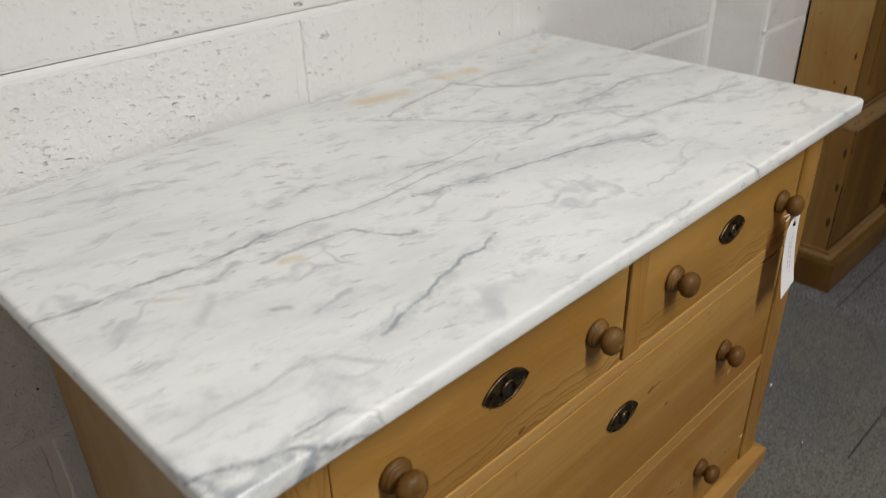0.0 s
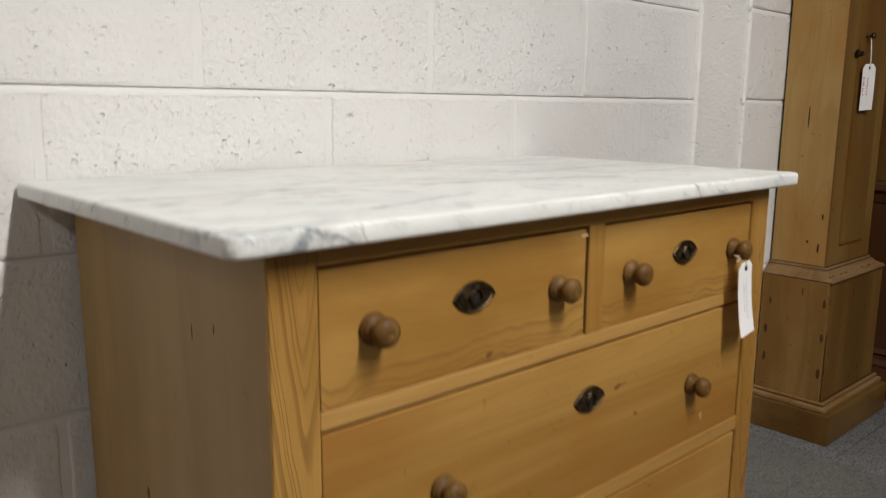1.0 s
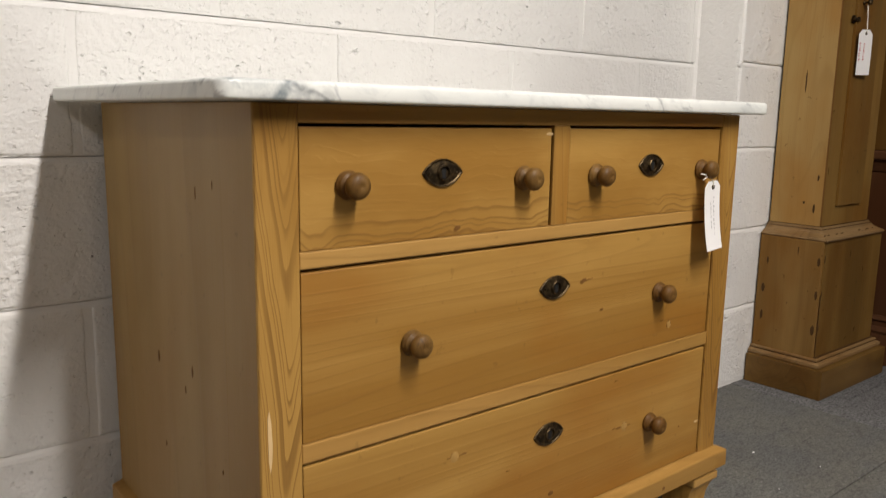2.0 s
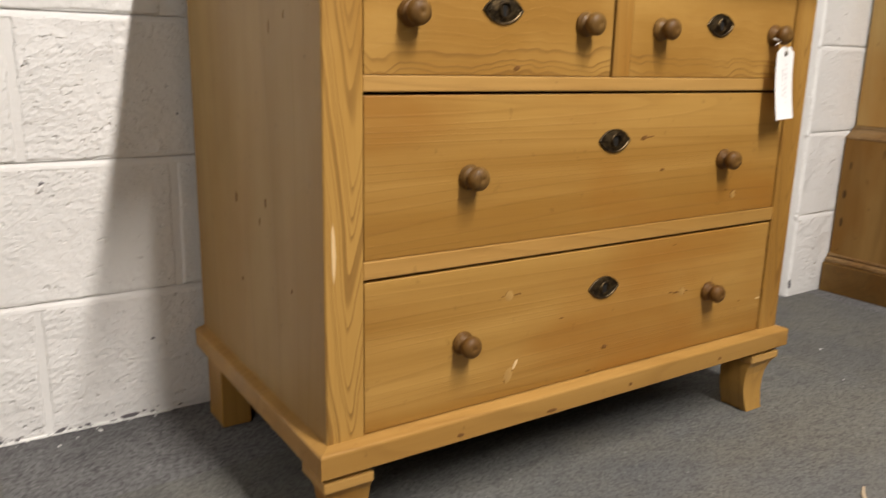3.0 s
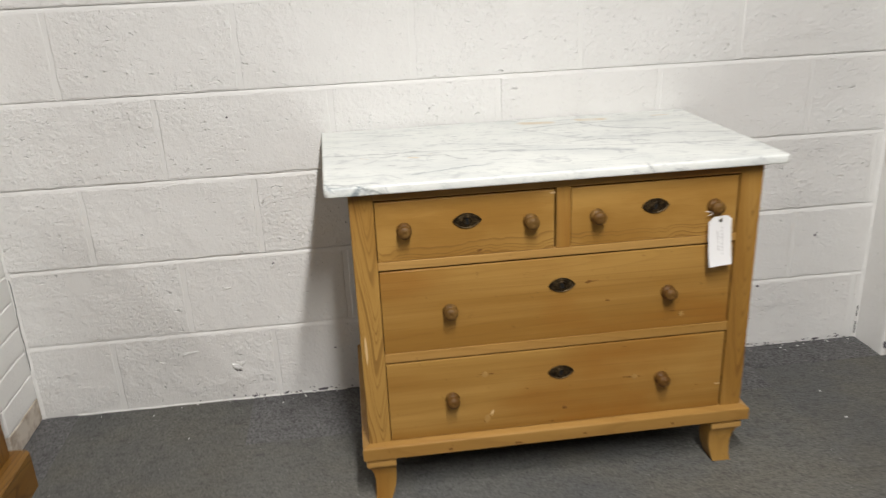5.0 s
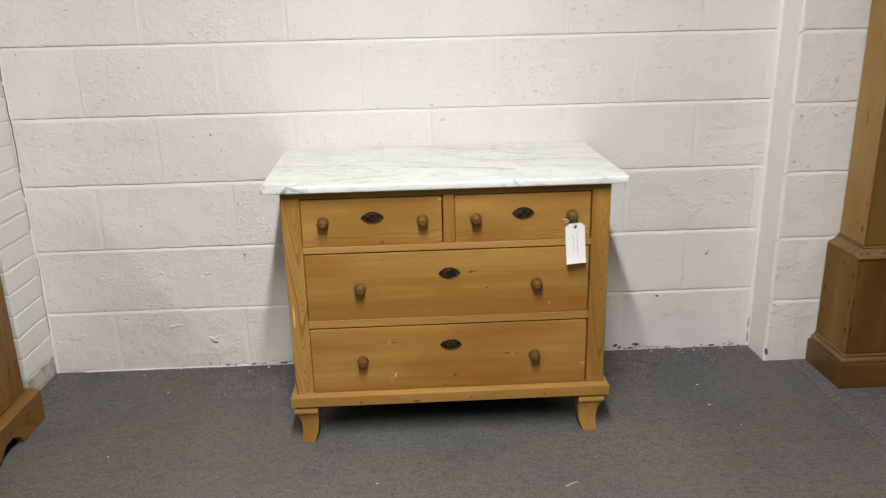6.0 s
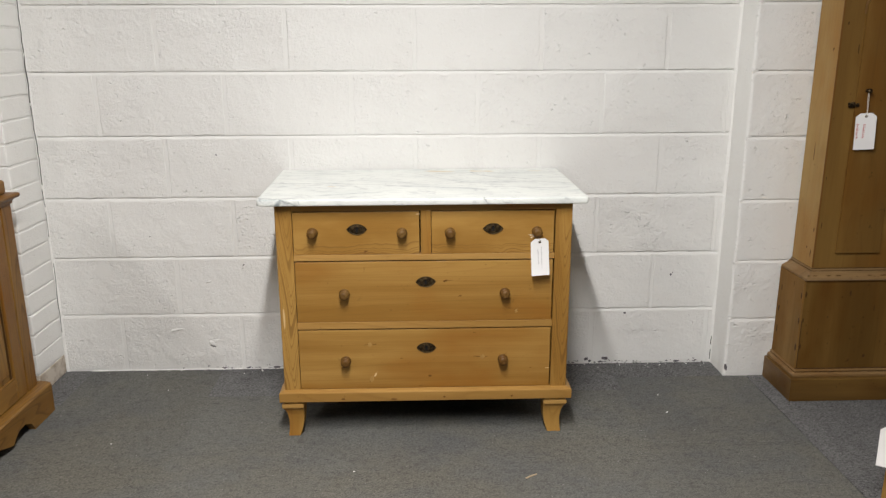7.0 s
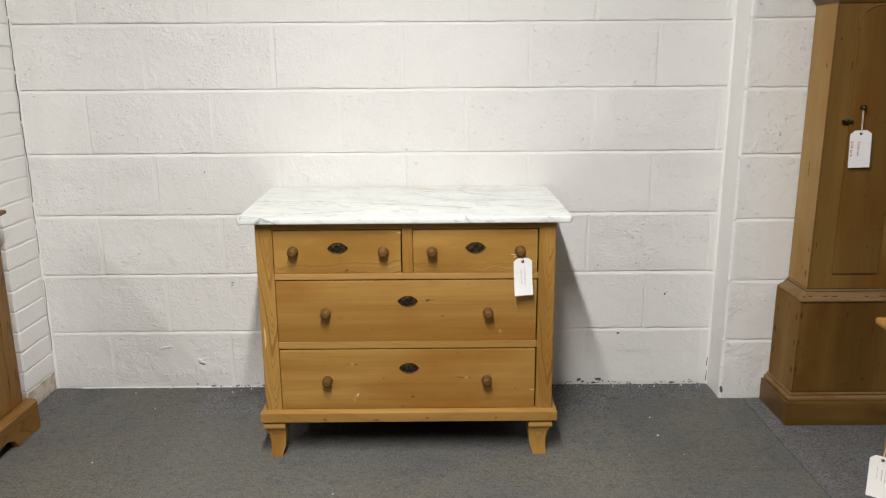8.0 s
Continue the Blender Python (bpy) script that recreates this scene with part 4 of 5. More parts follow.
KX, KZ = 0.3680, 0.670
TY = CY0 - 0.0200
pen = random.Random(3)
marks = []
for column, first, last in ((0.0045, 0.016, 0.078), (-0.0060, 0.024, 0.070)):
    v = first
    while v < last:
        tall = pen.uniform(0.0022, 0.0060)
        marks.append((column + pen.uniform(-0.0016, 0), v, column + pen.uniform(0.0006, 0.0028), v + tall))
        v += tall + pen.uniform(0.0010, 0.0045)
loop = [(KX + 0.0105 * math.cos(a), CY0 - 0.0142, KZ + 0.0105 * math.sin(a)) for a in [2 * math.pi * i / 12 for i in range(13)]]
price_tag((KX + 0.0065, TY, KZ - 0.028), 0.0560, 0.1130, "white card price tag tied with string to a drawer knob",
          [loop, [(KX + 0.002, CY0 - 0.0142, KZ - 0.0105), (KX + 0.004, CY0 - 0.024, KZ - 0.018), (KX + 0.0065, TY - 0.001, KZ - 0.028)],
           [(KX - 0.004, CY0 - 0.0150, KZ - 0.0095), (KX - 0.013, CY0 - 0.021, KZ - 0.0075), (KX - 0.0275, CY0 - 0.018, KZ - 0.0060)],
           [(KX - 0.004, CY0 - 0.0150, KZ - 0.0095), (KX - 0.012, CY0 - 0.022, KZ - 0.0105), (KX - 0.0215, CY0 - 0.019, KZ - 0.0155)]],
          marks, ink_pencil, bend=0.012, lean=-0.03, turn=radians(8))

# ---- longcase clock ----
clock = thing("longcase_clock", (1.49, -0.25, 0), "tall old pine longcase clock with a worn brown wax finish", "clock")
BACK = PIER_R - 0.004
part("plinth", box(1.3045, 1.7145, -0.358, BACK, 0.0, 0.083, 0.002), old_h, clock)
part("plinth_moulding", moulding([(1.3370, BACK), (1.3370, -0.3190), (1.6925, -0.3190), (1.6925, BACK)], [(-0.01, 0.083), (0.0205, 0.083), (0.0225, 0.0860), (0.0222, 0.0935), (0.0180, 0.0970), (0.0115, 0.0985), (0.0115, 0.1005), (0.0140, 0.1025), (0.0130, 0.1060), (0.0055, 0.1085), (-0.01, 0.1090)]), pale_old, clock, "rubbed pale moulding above the clock's plinth")
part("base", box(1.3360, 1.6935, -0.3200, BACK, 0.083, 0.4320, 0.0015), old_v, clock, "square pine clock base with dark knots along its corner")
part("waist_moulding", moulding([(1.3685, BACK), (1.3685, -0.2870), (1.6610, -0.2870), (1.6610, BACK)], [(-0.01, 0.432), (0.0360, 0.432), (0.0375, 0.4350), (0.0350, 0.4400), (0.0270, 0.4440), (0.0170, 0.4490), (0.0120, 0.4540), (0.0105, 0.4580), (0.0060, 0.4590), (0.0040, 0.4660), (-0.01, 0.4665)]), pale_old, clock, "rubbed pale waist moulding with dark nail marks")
part("base_side", box(1.3290, 1.3365, -0.3175, BACK - 0.002, 0.1070, 0.4315, 0.001), base_side_lit, clock, "worn pine board, its side light put into a paler colour")
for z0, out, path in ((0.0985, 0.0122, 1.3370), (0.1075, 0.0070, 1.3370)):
    part("dark_line", moulding([(path, BACK), (path, -0.3190), (1.6925, -0.3190), (1.6925, BACK)], [(-0.01, z0), (out, z0), (out, z0 + 0.0022), (-0.01, z0 + 0.0022)]), knot_black, clock, "thin dark line along the moulding")
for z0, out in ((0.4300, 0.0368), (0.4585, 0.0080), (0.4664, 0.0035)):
    part("dark_line", moulding([(1.3685, BACK), (1.3685, -0.2870), (1.6610, -0.2870), (1.6610, BACK)], [(-0.01, z0), (out, z0), (out, z0 + 0.0018), (-0.01, z0 + 0.0018)]), knot_black, clock, "thin dark line along the moulding")
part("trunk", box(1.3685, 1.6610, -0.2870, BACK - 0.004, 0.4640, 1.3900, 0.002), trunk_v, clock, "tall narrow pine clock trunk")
part("side_board", box(1.3650, 1.3690, -0.2850, BACK - 0.004, 0.4670, 1.3880, 0.001), old_side_lit, clock, "trunk side board, painted paler for the light it catches")
for x, y, z, ry, rz in ((1.3289, -0.165, 0.36, 0.003, 0.010), (1.3289, -0.158, 0.28, 0.005, 0.012), (1.3289, -0.160, 0.20, 0.004, 0.014), (1.3289, -0.25, 0.40, 0.0015, 0.012), (1.3289, -0.3090, 0.375, 0.004, 0.012), (1.3289, -0.3100, 0.283, 0.004, 0.012), (1.3289, -0.3090, 0.185, 0.005, 0.014), (1.3649, -0.2690, 0.60, 0.0025, 0.008), (1.3649, -0.2640, 0.515, 0.003, 0.012), (1.3649, -0.235, 0.53, 0.003, 0.004), (1.3649, -0.21, 0.86, 0.002, 0.030), (1.3649, -0.255, 1.20, 0.003, 0.006)):
    bm = bmesh.new()
    bmesh.ops.create_uvsphere(bm, u_segments=10, v_segments=6, radius=1.0)
    for v in bm.verts:
        v.co = Vector((v.co.x * 0.0006, v.co.y * 1.05 * ry, v.co.z * rz * (1 + 0.4 * noise.noise(v.co * 3 + Vector((y * 90, z * 90, 0))))))
    put("knot", as_mesh("knot", bm, knot_black, smooth=True), clock, (x, y, z))
part("corner_crack", prism([(1.3350, -0.3185), (1.3350, -0.3203), (1.3368, -0.3203), (1.3368, -0.3185)], "z", 0.109, 0.285), knot_black, clock, "dark open crack down the base's corner")
part("corner_crack", prism([(1.3648, -0.2850), (1.3648, -0.2873), (1.3700, -0.2873), (1.3700, -0.2850)], "z", 0.470, 1.386), grain_dark, clock, "dark joint down the trunk's corner")
part("backboard", box(1.3725, 1.6570, BACK - 0.004, BACK, 0.4640, 2.0500, 0), inner_dark, clock)
door_shape = [(1.4395, 0.522), (1.5895, 0.522), (1.5895, 1.330)] + [(1.5145 + 0.0750 * math.cos(a), 1.330 + 0.050 * math.sin(a)) for a in [math.pi * i / 12 for i in range(1, 12)]] + [(1.4395, 1.330)]
clock_door = part("trunk_door", prism(door_shape, "y", -0.2940, -0.2875, 0.002), trunk_v, clock, "arched pine trunk door")
part("bead", prism([(1.4330, 1.312), (1.4380, 1.312), (1.4395, 1.330)] + [(1.5145 - 0.0770 * math.cos(a), 1.330 + 0.052 * math.sin(a)) for a in [math.pi * i / 14 for i in range(15)]] + [(1.5910, 1.312), (1.5960, 1.312)] + [(1.5145 + 0.0815 * math.cos(a), 1.330 + 0.0565 * math.sin(a)) for a in [math.pi * i / 14 for i in range(15)]], "y", -0.2910, -0.2872), pale_old, clock_door, "pale arched bead over the door")
part("rail", box(1.4330, 1.5960, -0.2895, -0.2872, 1.310, 1.3250, 0.0008), old_h, clock_door)
CLOCK_KNOB = [(0.0, 0.0), (0.006, 0.0), (0.006, 0.002), (0.0035, 0.004), (0.0035, 0.010), (0.0065, 0.013), (0.0078, 0.017), (0.0065, 0.021), (0.0, 0.0225)]
put("door_knob", as_mesh("door_knob", lathe(CLOCK_KNOB, 16), brass, smooth=True), clock_door, (1.4715, -0.2940, 1.0690), "small dark brass knob")
latch = lathe([(0.0, 0.0), (0.0105, 0.0), (0.0105, 0.0025), (0.004, 0.004), (0.004, 0.009), (0.0, 0.010)], 16)
box(-0.019, 0.016, -0.010, -0.006, -0.0045, 0.0045, 0.0012, latch)
box(-0.019, -0.013, -0.013, -0.006, -0.004, 0.0085, 0.0012, latch)
box(0.010, 0.016, -0.013, -0.006, -0.0055, 0.0065, 0.0012, latch)
put("latch", as_mesh("latch", latch, brass), clock_door, (1.4325, -0.2880, 1.0230), "dark brass turn latch")
part("throat_moulding", moulding([(1.3685, BACK), (1.3685, -0.2870), (1.6610, -0.2870), (1.6610, BACK)], [(-0.01, 1.388), (0.004, 1.388), (0.006, 1.396), (0.014, 1.404), (0.026, 1.420), (0.033, 1.436), (0.034, 1.448), (-0.01, 1.448)]), old_h, clock, "cove moulding under the clock's hood")
part("hood", box(1.3405, 1.6890, -0.3150, BACK, 1.448, 1.9400, 0.003), trunk_v, clock, "plain square clock hood")
part("cornice", moulding([(1.3405, BACK), (1.3405, -0.3150), (1.6890, -0.3150), (1.6890, BACK)], [(-0.02, 1.930), (0.004, 1.930), (0.010, 1.945), (0.026, 1.965), (0.032, 1.985), (-0.02, 1.985)]), old_h, clock)
for x, z, rx, rz in ((1.3400, 0.383, 0.0035, 0.011), (1.3395, 0.288, 0.0028, 0.009), (1.3400, 0.190, 0.003, 0.010), (1.3585, 0.24, 0.0015, 0.004), (1.4245, 0.30, 0.002, 0.003), (1.5705, 0.153, 0.0048, 0.006), (1.5175, 0.137, 0.0028, 0.004), (1.4945, 0.385, 0.003, 0.012), (1.5845, 0.33, 0.002, 0.010)):
    spot("knot", x, z, rx, rz, knot_black, clock, y=-0.3203)
for x, r in ((1.3465, 0.006), (1.3675, 0.008), (1.4165, 0.010), (1.4485, 0.010), (1.5565, 0.009), (1.6075, 0.013), (1.6445, 0.006)):
    spot("nail_mark", x, 0.4462, r, 0.0024, knot_black, clock, y=-0.3108)
for x, z, rx, rz in ((1.3805, 0.62, 0.0015, 0.012), (1.3765, 0.78, 0.0012, 0.006), (1.3865, 1.28, 0.003, 0.005), (1.4295, 1.20, 0.002, 0.014), (1.5245, 0.80, 0.002, 0.003), (1.4845, 0.92, 0.0015, 0.003)):
    spot("knot", x, z, rx, rz, knot_black, clock, y=-0.2873 if x < 1.4395 else -0.2942)
red_marks = []
for column, first, last in ((-0.0250, 0.024, 0.072), (-0.0050, 0.026, 0.066)):
    v = first
    while v < last:
        tall = pen.uniform(0.0015, 0.0035)
        red_marks.append((column + pen.uniform(-0.0050, -0.0015), v, column + pen.uniform(0.0010, 0.0050), v + tall))
        red_marks.append((column + pen.uniform(-0.0040, -0.0015), v + tall, column + pen.uniform(-0.0012, 0.0004), v + tall + 0.003))
        v += tall + pen.uniform(0.0030, 0.0060)
price_tag((1.4720, -0.3080, 0.9880), 0.0660, 0.1190, "white card price tag with red writing on the clock door",
          [[(1.4705, -0.3045, 1.0690), (1.4685, -0.3090, 1.0350), (1.4715, -0.3100, 0.9880)], [(1.4730, -0.3045, 1.0690), (1.4735, -0.3090, 1.0350), (1.4725, -0.3100, 0.9880)]],
          red_marks, ink_red, bend=-0.003, lean=-0.05, turn=radians(-6))

# ---- pine cupboard beside the brick pier ----
LX, LY = -1.258, -0.325         # the plinth's front and far end
cupboard = thing("pine_cupboard", (-1.55, -0.95, 0), "old orange-brown pine cupboard with panelled doors and shaped bracket plinth", "cupboard")
LB, LN = -1.80, -1.65
PT = 0.098
apron = [(LY, 0.0), (LY, PT), (LN, PT), (LN, 0.0), (LN + 0.16, 0.0), (LN + 0.18, 0.03), (LN + 0.24, 0.050)]
apron += [(LY - 0.42, 0.050), (LY - 0.36, 0.045), (LY - 0.30, 0.022), (LY - 0.275, 0.016), (LY - 0.262, 0.028), (LY - 0.235, 0.044), (LY - 0.195, 0.046), (LY - 0.160, 0.030), (LY - 0.145, 0.010), (LY - 0.140, 0.0)]
part("plinth", prism(apron, "x", LX - 0.022, LX, 0.003), cup_y, cupboard, "shaped pine bracket plinth")
part("plinth_end", box(LB, LX - 0.0225, LY - 0.022, LY, 0.0, PT, 0.003), cup_y, cupboard)
part("plinth_top", prism([(LX - 0.10, PT + 0.0005), (LX - 0.001, PT + 0.0005), (LX - 0.006, PT + 0.006), (LX - 0.022, PT + 0.010), (LX - 0.10, PT + 0.010)], "y", LN, LY + 0.001), cup_y, cupboard)
F, E = LX - 0.0450, LY - 0.022
part("carcase", box(LB, F, LN, E, PT + 0.010, 0.735, 0.003), cup_v, cupboard)
part("stile", box(F, F + 0.010, E - 0.060, E - 0.0005, PT + 0.0105, 0.733, 0.002), cup_v, cupboard)
cup_door = part("door", box(F + 0.0005, F + 0.003, E - 0.52, E - 0.067, PT + 0.014, 0.730, 0.0005), cup_v, cupboard, "panelled pine door")
for y0, y1, z0, z1 in ((E - 0.131, E - 0.071, PT + 0.014, 0.730), (E - 0.52, E - 0.456, PT + 0.014, 0.730), (E - 0.456, E - 0.131, PT + 0.014, PT + 0.090), (E - 0.456, E - 0.131, 0.660, 0.730)):
    part("frame_board", box(F + 0.003, F + 0.0125, y0 + 0.0008, y1 - 0.0008, z0, z1, 0.002), cup_v if z1 - z0 > 0.3 else cup_y, cup_door)
part("panel", box(F + 0.003, F + 0.0065, E - 0.437, E - 0.150, PT + 0.108, 0.642, 0.003), cup_v, cup_door)
# near-black strips paint in the shadow lines round the door and panel
for y in (E - 0.0655, E - 0.1410, E - 0.4465):
    part("groove_shade", box(F + 0.0030, F + 0.0038, y - 0.0060, y + 0.0060, PT + 0.016, 0.728, 0), knot_black, cupboard, "dark strip painted in as the panel joint's shadow")
CORNICE = [(-0.05, 0.733), (0.0105, 0.733), (0.0115, 0.739), (0.0135, 0.744), (0.0190, 0.748), (0.0250, 0.750), (0.0285, 0.754), (0.0290, 0.760), (0.0250, 0.765), (-0.05, 0.766)]
part("cornice", moulding([(F, LN), (F, E), (LB, E)], CORNICE), cup_y, cupboard, "moulded pine cornice edge")
part("top", box(LB, F - 0.02, LN, E - 0.02, 0.736, 0.764, 0), cup_y, cupboard)
part("upstand", box(LB, F + 0.006, LN, E - 0.004, 0.765, 0.812, 0.010), cup_y, cupboard, "rounded pine rail above the cornice")

# ---- pale pine cabinet near the camera ----
RX, RY = 1.253, -0.995
cabinet = thing("bedside_cabinet", (1.45, -1.22, 0), "small pale pine bedside cabinet with an overhanging top", "cabinet")
part("body", box(RX, RX + 0.42, RY - 0.46, RY, 0.0, 0.575, 0.003), pine_v, cabinet)
part("top", box(RX - 0.060, RX + 0.43, RY - 0.49, RY + 0.012, 0.588, 0.608, 0.008), pine_y, cabinet, "overhanging moulded pine top")
part("top_moulding", box(RX - 0.022, RX + 0.42, RY - 0.475, RY + 0.006, 0.574, 0.588, 0.005), pine_y, cabinet)
for z in (0.368, 0.322):
    k = put("knob", as_mesh("knob", lathe(CLOCK_KNOB, 16), dark_wood, smooth=True), cabinet, (RX, RY - 0.045, z), "small dark knob")
    k.rotation_euler = (0, 0, radians(-90))
price_tag((RX - 0.026, RY - 0.047, 0.250), 0.0580, 0.110, "white card price tag hanging from a cabinet knob",
          [[(RX - 0.012, RY - 0.044, 0.322), (RX - 0.020, RY - 0.045, 0.285), (RX - 0.027, RY - 0.047, 0.250)]],
          [(-0.010, 0.02, -0.009, 0.05), (0.0, 0.025, 0.002, 0.055), (0.008, 0.02, 0.009, 0.06)], ink_pencil, bend=0.010, lean=-0.02, turn=radians(-38))

# ---- dark cupboard beyond the clock ----
sideboard = thing("dark_sideboard", (2.30, -0.40, 0), "dark stained wooden sideboard with mouldings beyond the clock", "sideboard")
part("lower_case", box(1.800, 2.80, -0.42, BACK, 0.12, 0.62, 0.003), dark_wood, sideboard)
part("plinth", box(1.785, 2.81, -0.435, BACK, 0.0, 0.10, 0.003), dark_wood, sideboard)
SIDE = [(1.800, BACK), (1.800, -0.42), (2.80, -0.42)]
part("plinth_moulding", moulding(SIDE, [(-0.02, 0.10), (0.016, 0.10), (0.018, 0.108), (0.006, 0.122), (0.006, 0.135), (0.012, 0.142), (0.004, 0.155), (-0.02, 0.155)]), dark_wood, sideboard)
part("top", box(1.775, 2.82, -0.445, BACK, 0.640, 0.668, 0.006), dark_wood, sideboard)
part("top_moulding", moulding(SIDE, [(-0.02, 0.605), (0.004, 0.605), (0.008, 0.618), (0.016, 0.640), (-0.02, 0.640)]), dark_wood, sideboard)
part("upper_case", box(1.815, 2.78, -0.30, BACK, 0.668, 1.75, 0.003), old_v, sideboard)

# ---- ceiling lights (unseen; the side pair houses added fill) ----
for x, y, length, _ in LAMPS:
    fitting = thing("unseen_batten", (x, y, CEILING), "long white ceiling batten light, unseen, added to light the room", "ceiling light", "ceiling lights")
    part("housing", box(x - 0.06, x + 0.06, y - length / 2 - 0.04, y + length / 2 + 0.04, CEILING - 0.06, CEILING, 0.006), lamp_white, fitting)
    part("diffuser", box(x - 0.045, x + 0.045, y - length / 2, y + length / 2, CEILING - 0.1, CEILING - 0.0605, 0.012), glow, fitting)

# ---- litter on the floor and marks on the wall ----
shaving = prism([(0.312, -0.819), (0.328, -0.807), (0.347, -0.798), (0.349, -0.801), (0.330, -0.812), (0.315, -0.823)], "z", 0.0005, 0.0030)
tagged(part("wood_shaving", shaving, shaving_wood, None), "pale curl of wood lying on the carpet", "litter")

rng = random.Random(5)
part("corner_fillet", prism([(LEFT - 0.001, 0.004), (LEFT - 0.001, -0.0030), (LEFT + 0.003, -0.0022), (LEFT + 0.007, -0.0006), (LEFT + 0.011, 0.0014), (LEFT + 0.011, 0.004)], "z", 0.0, 2.0), return_paint, wall_north, "painted mortar fillet in the corner")
part("corner_fillet", prism([(RIGHT + 0.001, 0.004), (RIGHT + 0.001, -0.006), (RIGHT - 0.003, -0.0035), (RIGHT - 0.007, -0.0010), (RIGHT - 0.012, 0.0014), (RIGHT - 0.012, 0.004)], "z", 0.0, CEILING - 0.1), return_paint, wall_north, "painted mortar fillet in the corner")
for z0, z1 in ((0.015, 0.055), (0.075, 0.11)):
    rope("crack", [(RIGHT - 0.0070 + rng.uniform(-0.001, 0.001), -0.0030, z0 + (z1 - z0) * i / 4) for i in range(5)], 0.0014, crack_dark, wall_north)
z = 0.16
while z < 1.9:
    run = rng.uniform(0.06, 0.30)
    steps = max(4, int(run / 0.018))
    walk_x, pts = 0.0, []
    for i in range(steps + 1):
        walk_x = 0.6 * walk_x + rng.uniform(-0.0017, 0.0017)
        pts.append((LEFT + 0.0030 + walk_x, -0.0030 - 0.0005 * rng.random(), z + run * i / steps))
    rope("crack", pts, rng.uniform(0.0008, 0.0015), crack_dark, wall_north)
    z += run + (rng.uniform(0.002, 0.02) if z > 0.45 else 0.10)
# pits and scuffs of the block wall
for x, z, w, h in ((-0.721, 0.836, 0.003, 0.003), (-0.653, 0.418, 0.0016, 0.007), (-0.649, 0.421, 0.003, 0.0014), (-0.987, 0.534, 0.006, 0.0025), (0.803, 0.210, 0.005, 0.004), (0.972, 0.364, 0.005, 0.006), (0.978, 0.372, 0.003, 0.003),
                   (0.66, 0.020, 0.009, 0.006), (0.675, 0.012, 0.006, 0.005), (0.735, 0.022, 0.013, 0.006), (0.715, 0.008, 0.008, 0.004), (-0.439, 0.524, 0.003, 0.005), (-0.502, 0.140, 0.004, 0.002), (-0.788, 0.097, 0.012, 0.003), (1.02, 0.006, 0.012, 0.004), (-0.55, 0.006, 0.016, 0.004), (-0.66, 0.005, 0.012, 0.003), (-0.75, 0.006, 0.008, 0.003)):
    spot("scuff", x, z, w, h, flake_dark, wall_north, rng.uniform(-0.4, 0.4), y=-0.0006)
spot("scuff", 1.163, 0.035, 0.006, 0.014, flake_dark, wall_pier_east, 0.2, y=PIER_R - 0.0006)
for x, z, w, h, t in ((-0.918, 0.167, 0.026, 0.0035, 0.10), (-0.930, 0.163, 0.010, 0.005, 0.3), (-0.792, 0.109, 0.016, 0.008, -0.5), (-0.775, 0.118, 0.008, 0.006, 0.6), (-0.783, 0.357, 0.010, 0.003, 0.2), (-0.997, 0.142, 0.009, 0.004, -0.3), (-0.654, 0.412, 0.007, 0.004, 0.9)):
    bm = bmesh.new()
    bmesh.ops.create_icosphere(bm, subdivisions=3, radius=1.0)
    for v in bm.verts:
        k = 1 + 0.45 * noise.noise(v.co * 1.9 + Vector((x * 40, z * 40, 0)))
        px, pz = v.co.x * w * k, v.co.z * h * k
        v.co = Vector((px * math.cos(t) - pz * math.sin(t), v.co.y * 0.0032 * k, px * math.sin(t) + pz * math.cos(t)))
    put("paint_lump", as_mesh("paint_lump", bm, joint_paint, smooth=True), wall_north, (x, 0.0004, z))
# crumbs and paint flakes along the foot of the walls
bm = bmesh.new()
for i in range(330):
    x = rng.uniform(LEFT + 0.02, RIGHT - 0.02) if i < 110 else rng.uniform(0.55, RIGHT - 0.02) if i < 230 else rng.gauss(-0.68, 0.12)
    y = -abs(rng.gauss(0, 0.016)) - 0.003
    a = rng.uniform(0, 6.28)
    r0 = rng.uniform(0.001, 0.0042 if i < 230 else 0.0032)
    ring = [bm.verts.new((x + r0 * rng.uniform(0.5, 1.3) * math.cos(a + k * 1.2566), y + 0.7 * r0 * math.sin(a + k * 1.2566), 0.0003)) for k in range(5)]
    tip = bm.verts.new((x, y, 0.0012 + r0 * 0.5))
    for k in range(5):
        f = bm.faces.new((ring[k], ring[(k + 1) % 5], tip))
        f.material_index = 0 if (i % 3 if i < 110 else i % 9) else 1
for i in range(60):
    x, y, a, r0 = rng.uniform(-1.25, 1.15), -abs(rng.gauss(0, 0.55)) - 0.05, rng.uniform(0, 6.28), rng.uniform(0.0012, 0.0034)
    if -0.46 < x < 0.52 and y > -0.6:
        continue
    ring = [bm.verts.new((x + r0 * rng.uniform(0.5, 1.6) * math.cos(a + k * 1.2566), y + r0 * math.sin(a + k * 1.2566), 0.0003)) for k in range(5)]
    tip = bm.verts.new((x, y, 0.001 + r0 * 0.4))
    for k in range(5):
        f = bm.faces.new((ring[k], ring[(k + 1) % 5], tip))
        f.material_index = 0 if i % 5 else 1
tagged(part("crumbs", bm, (flake_dark, joint_paint), None), "dark crumbs and white paint flakes along the wall", "debris", kind="stuff")
bm = bmesh.new()
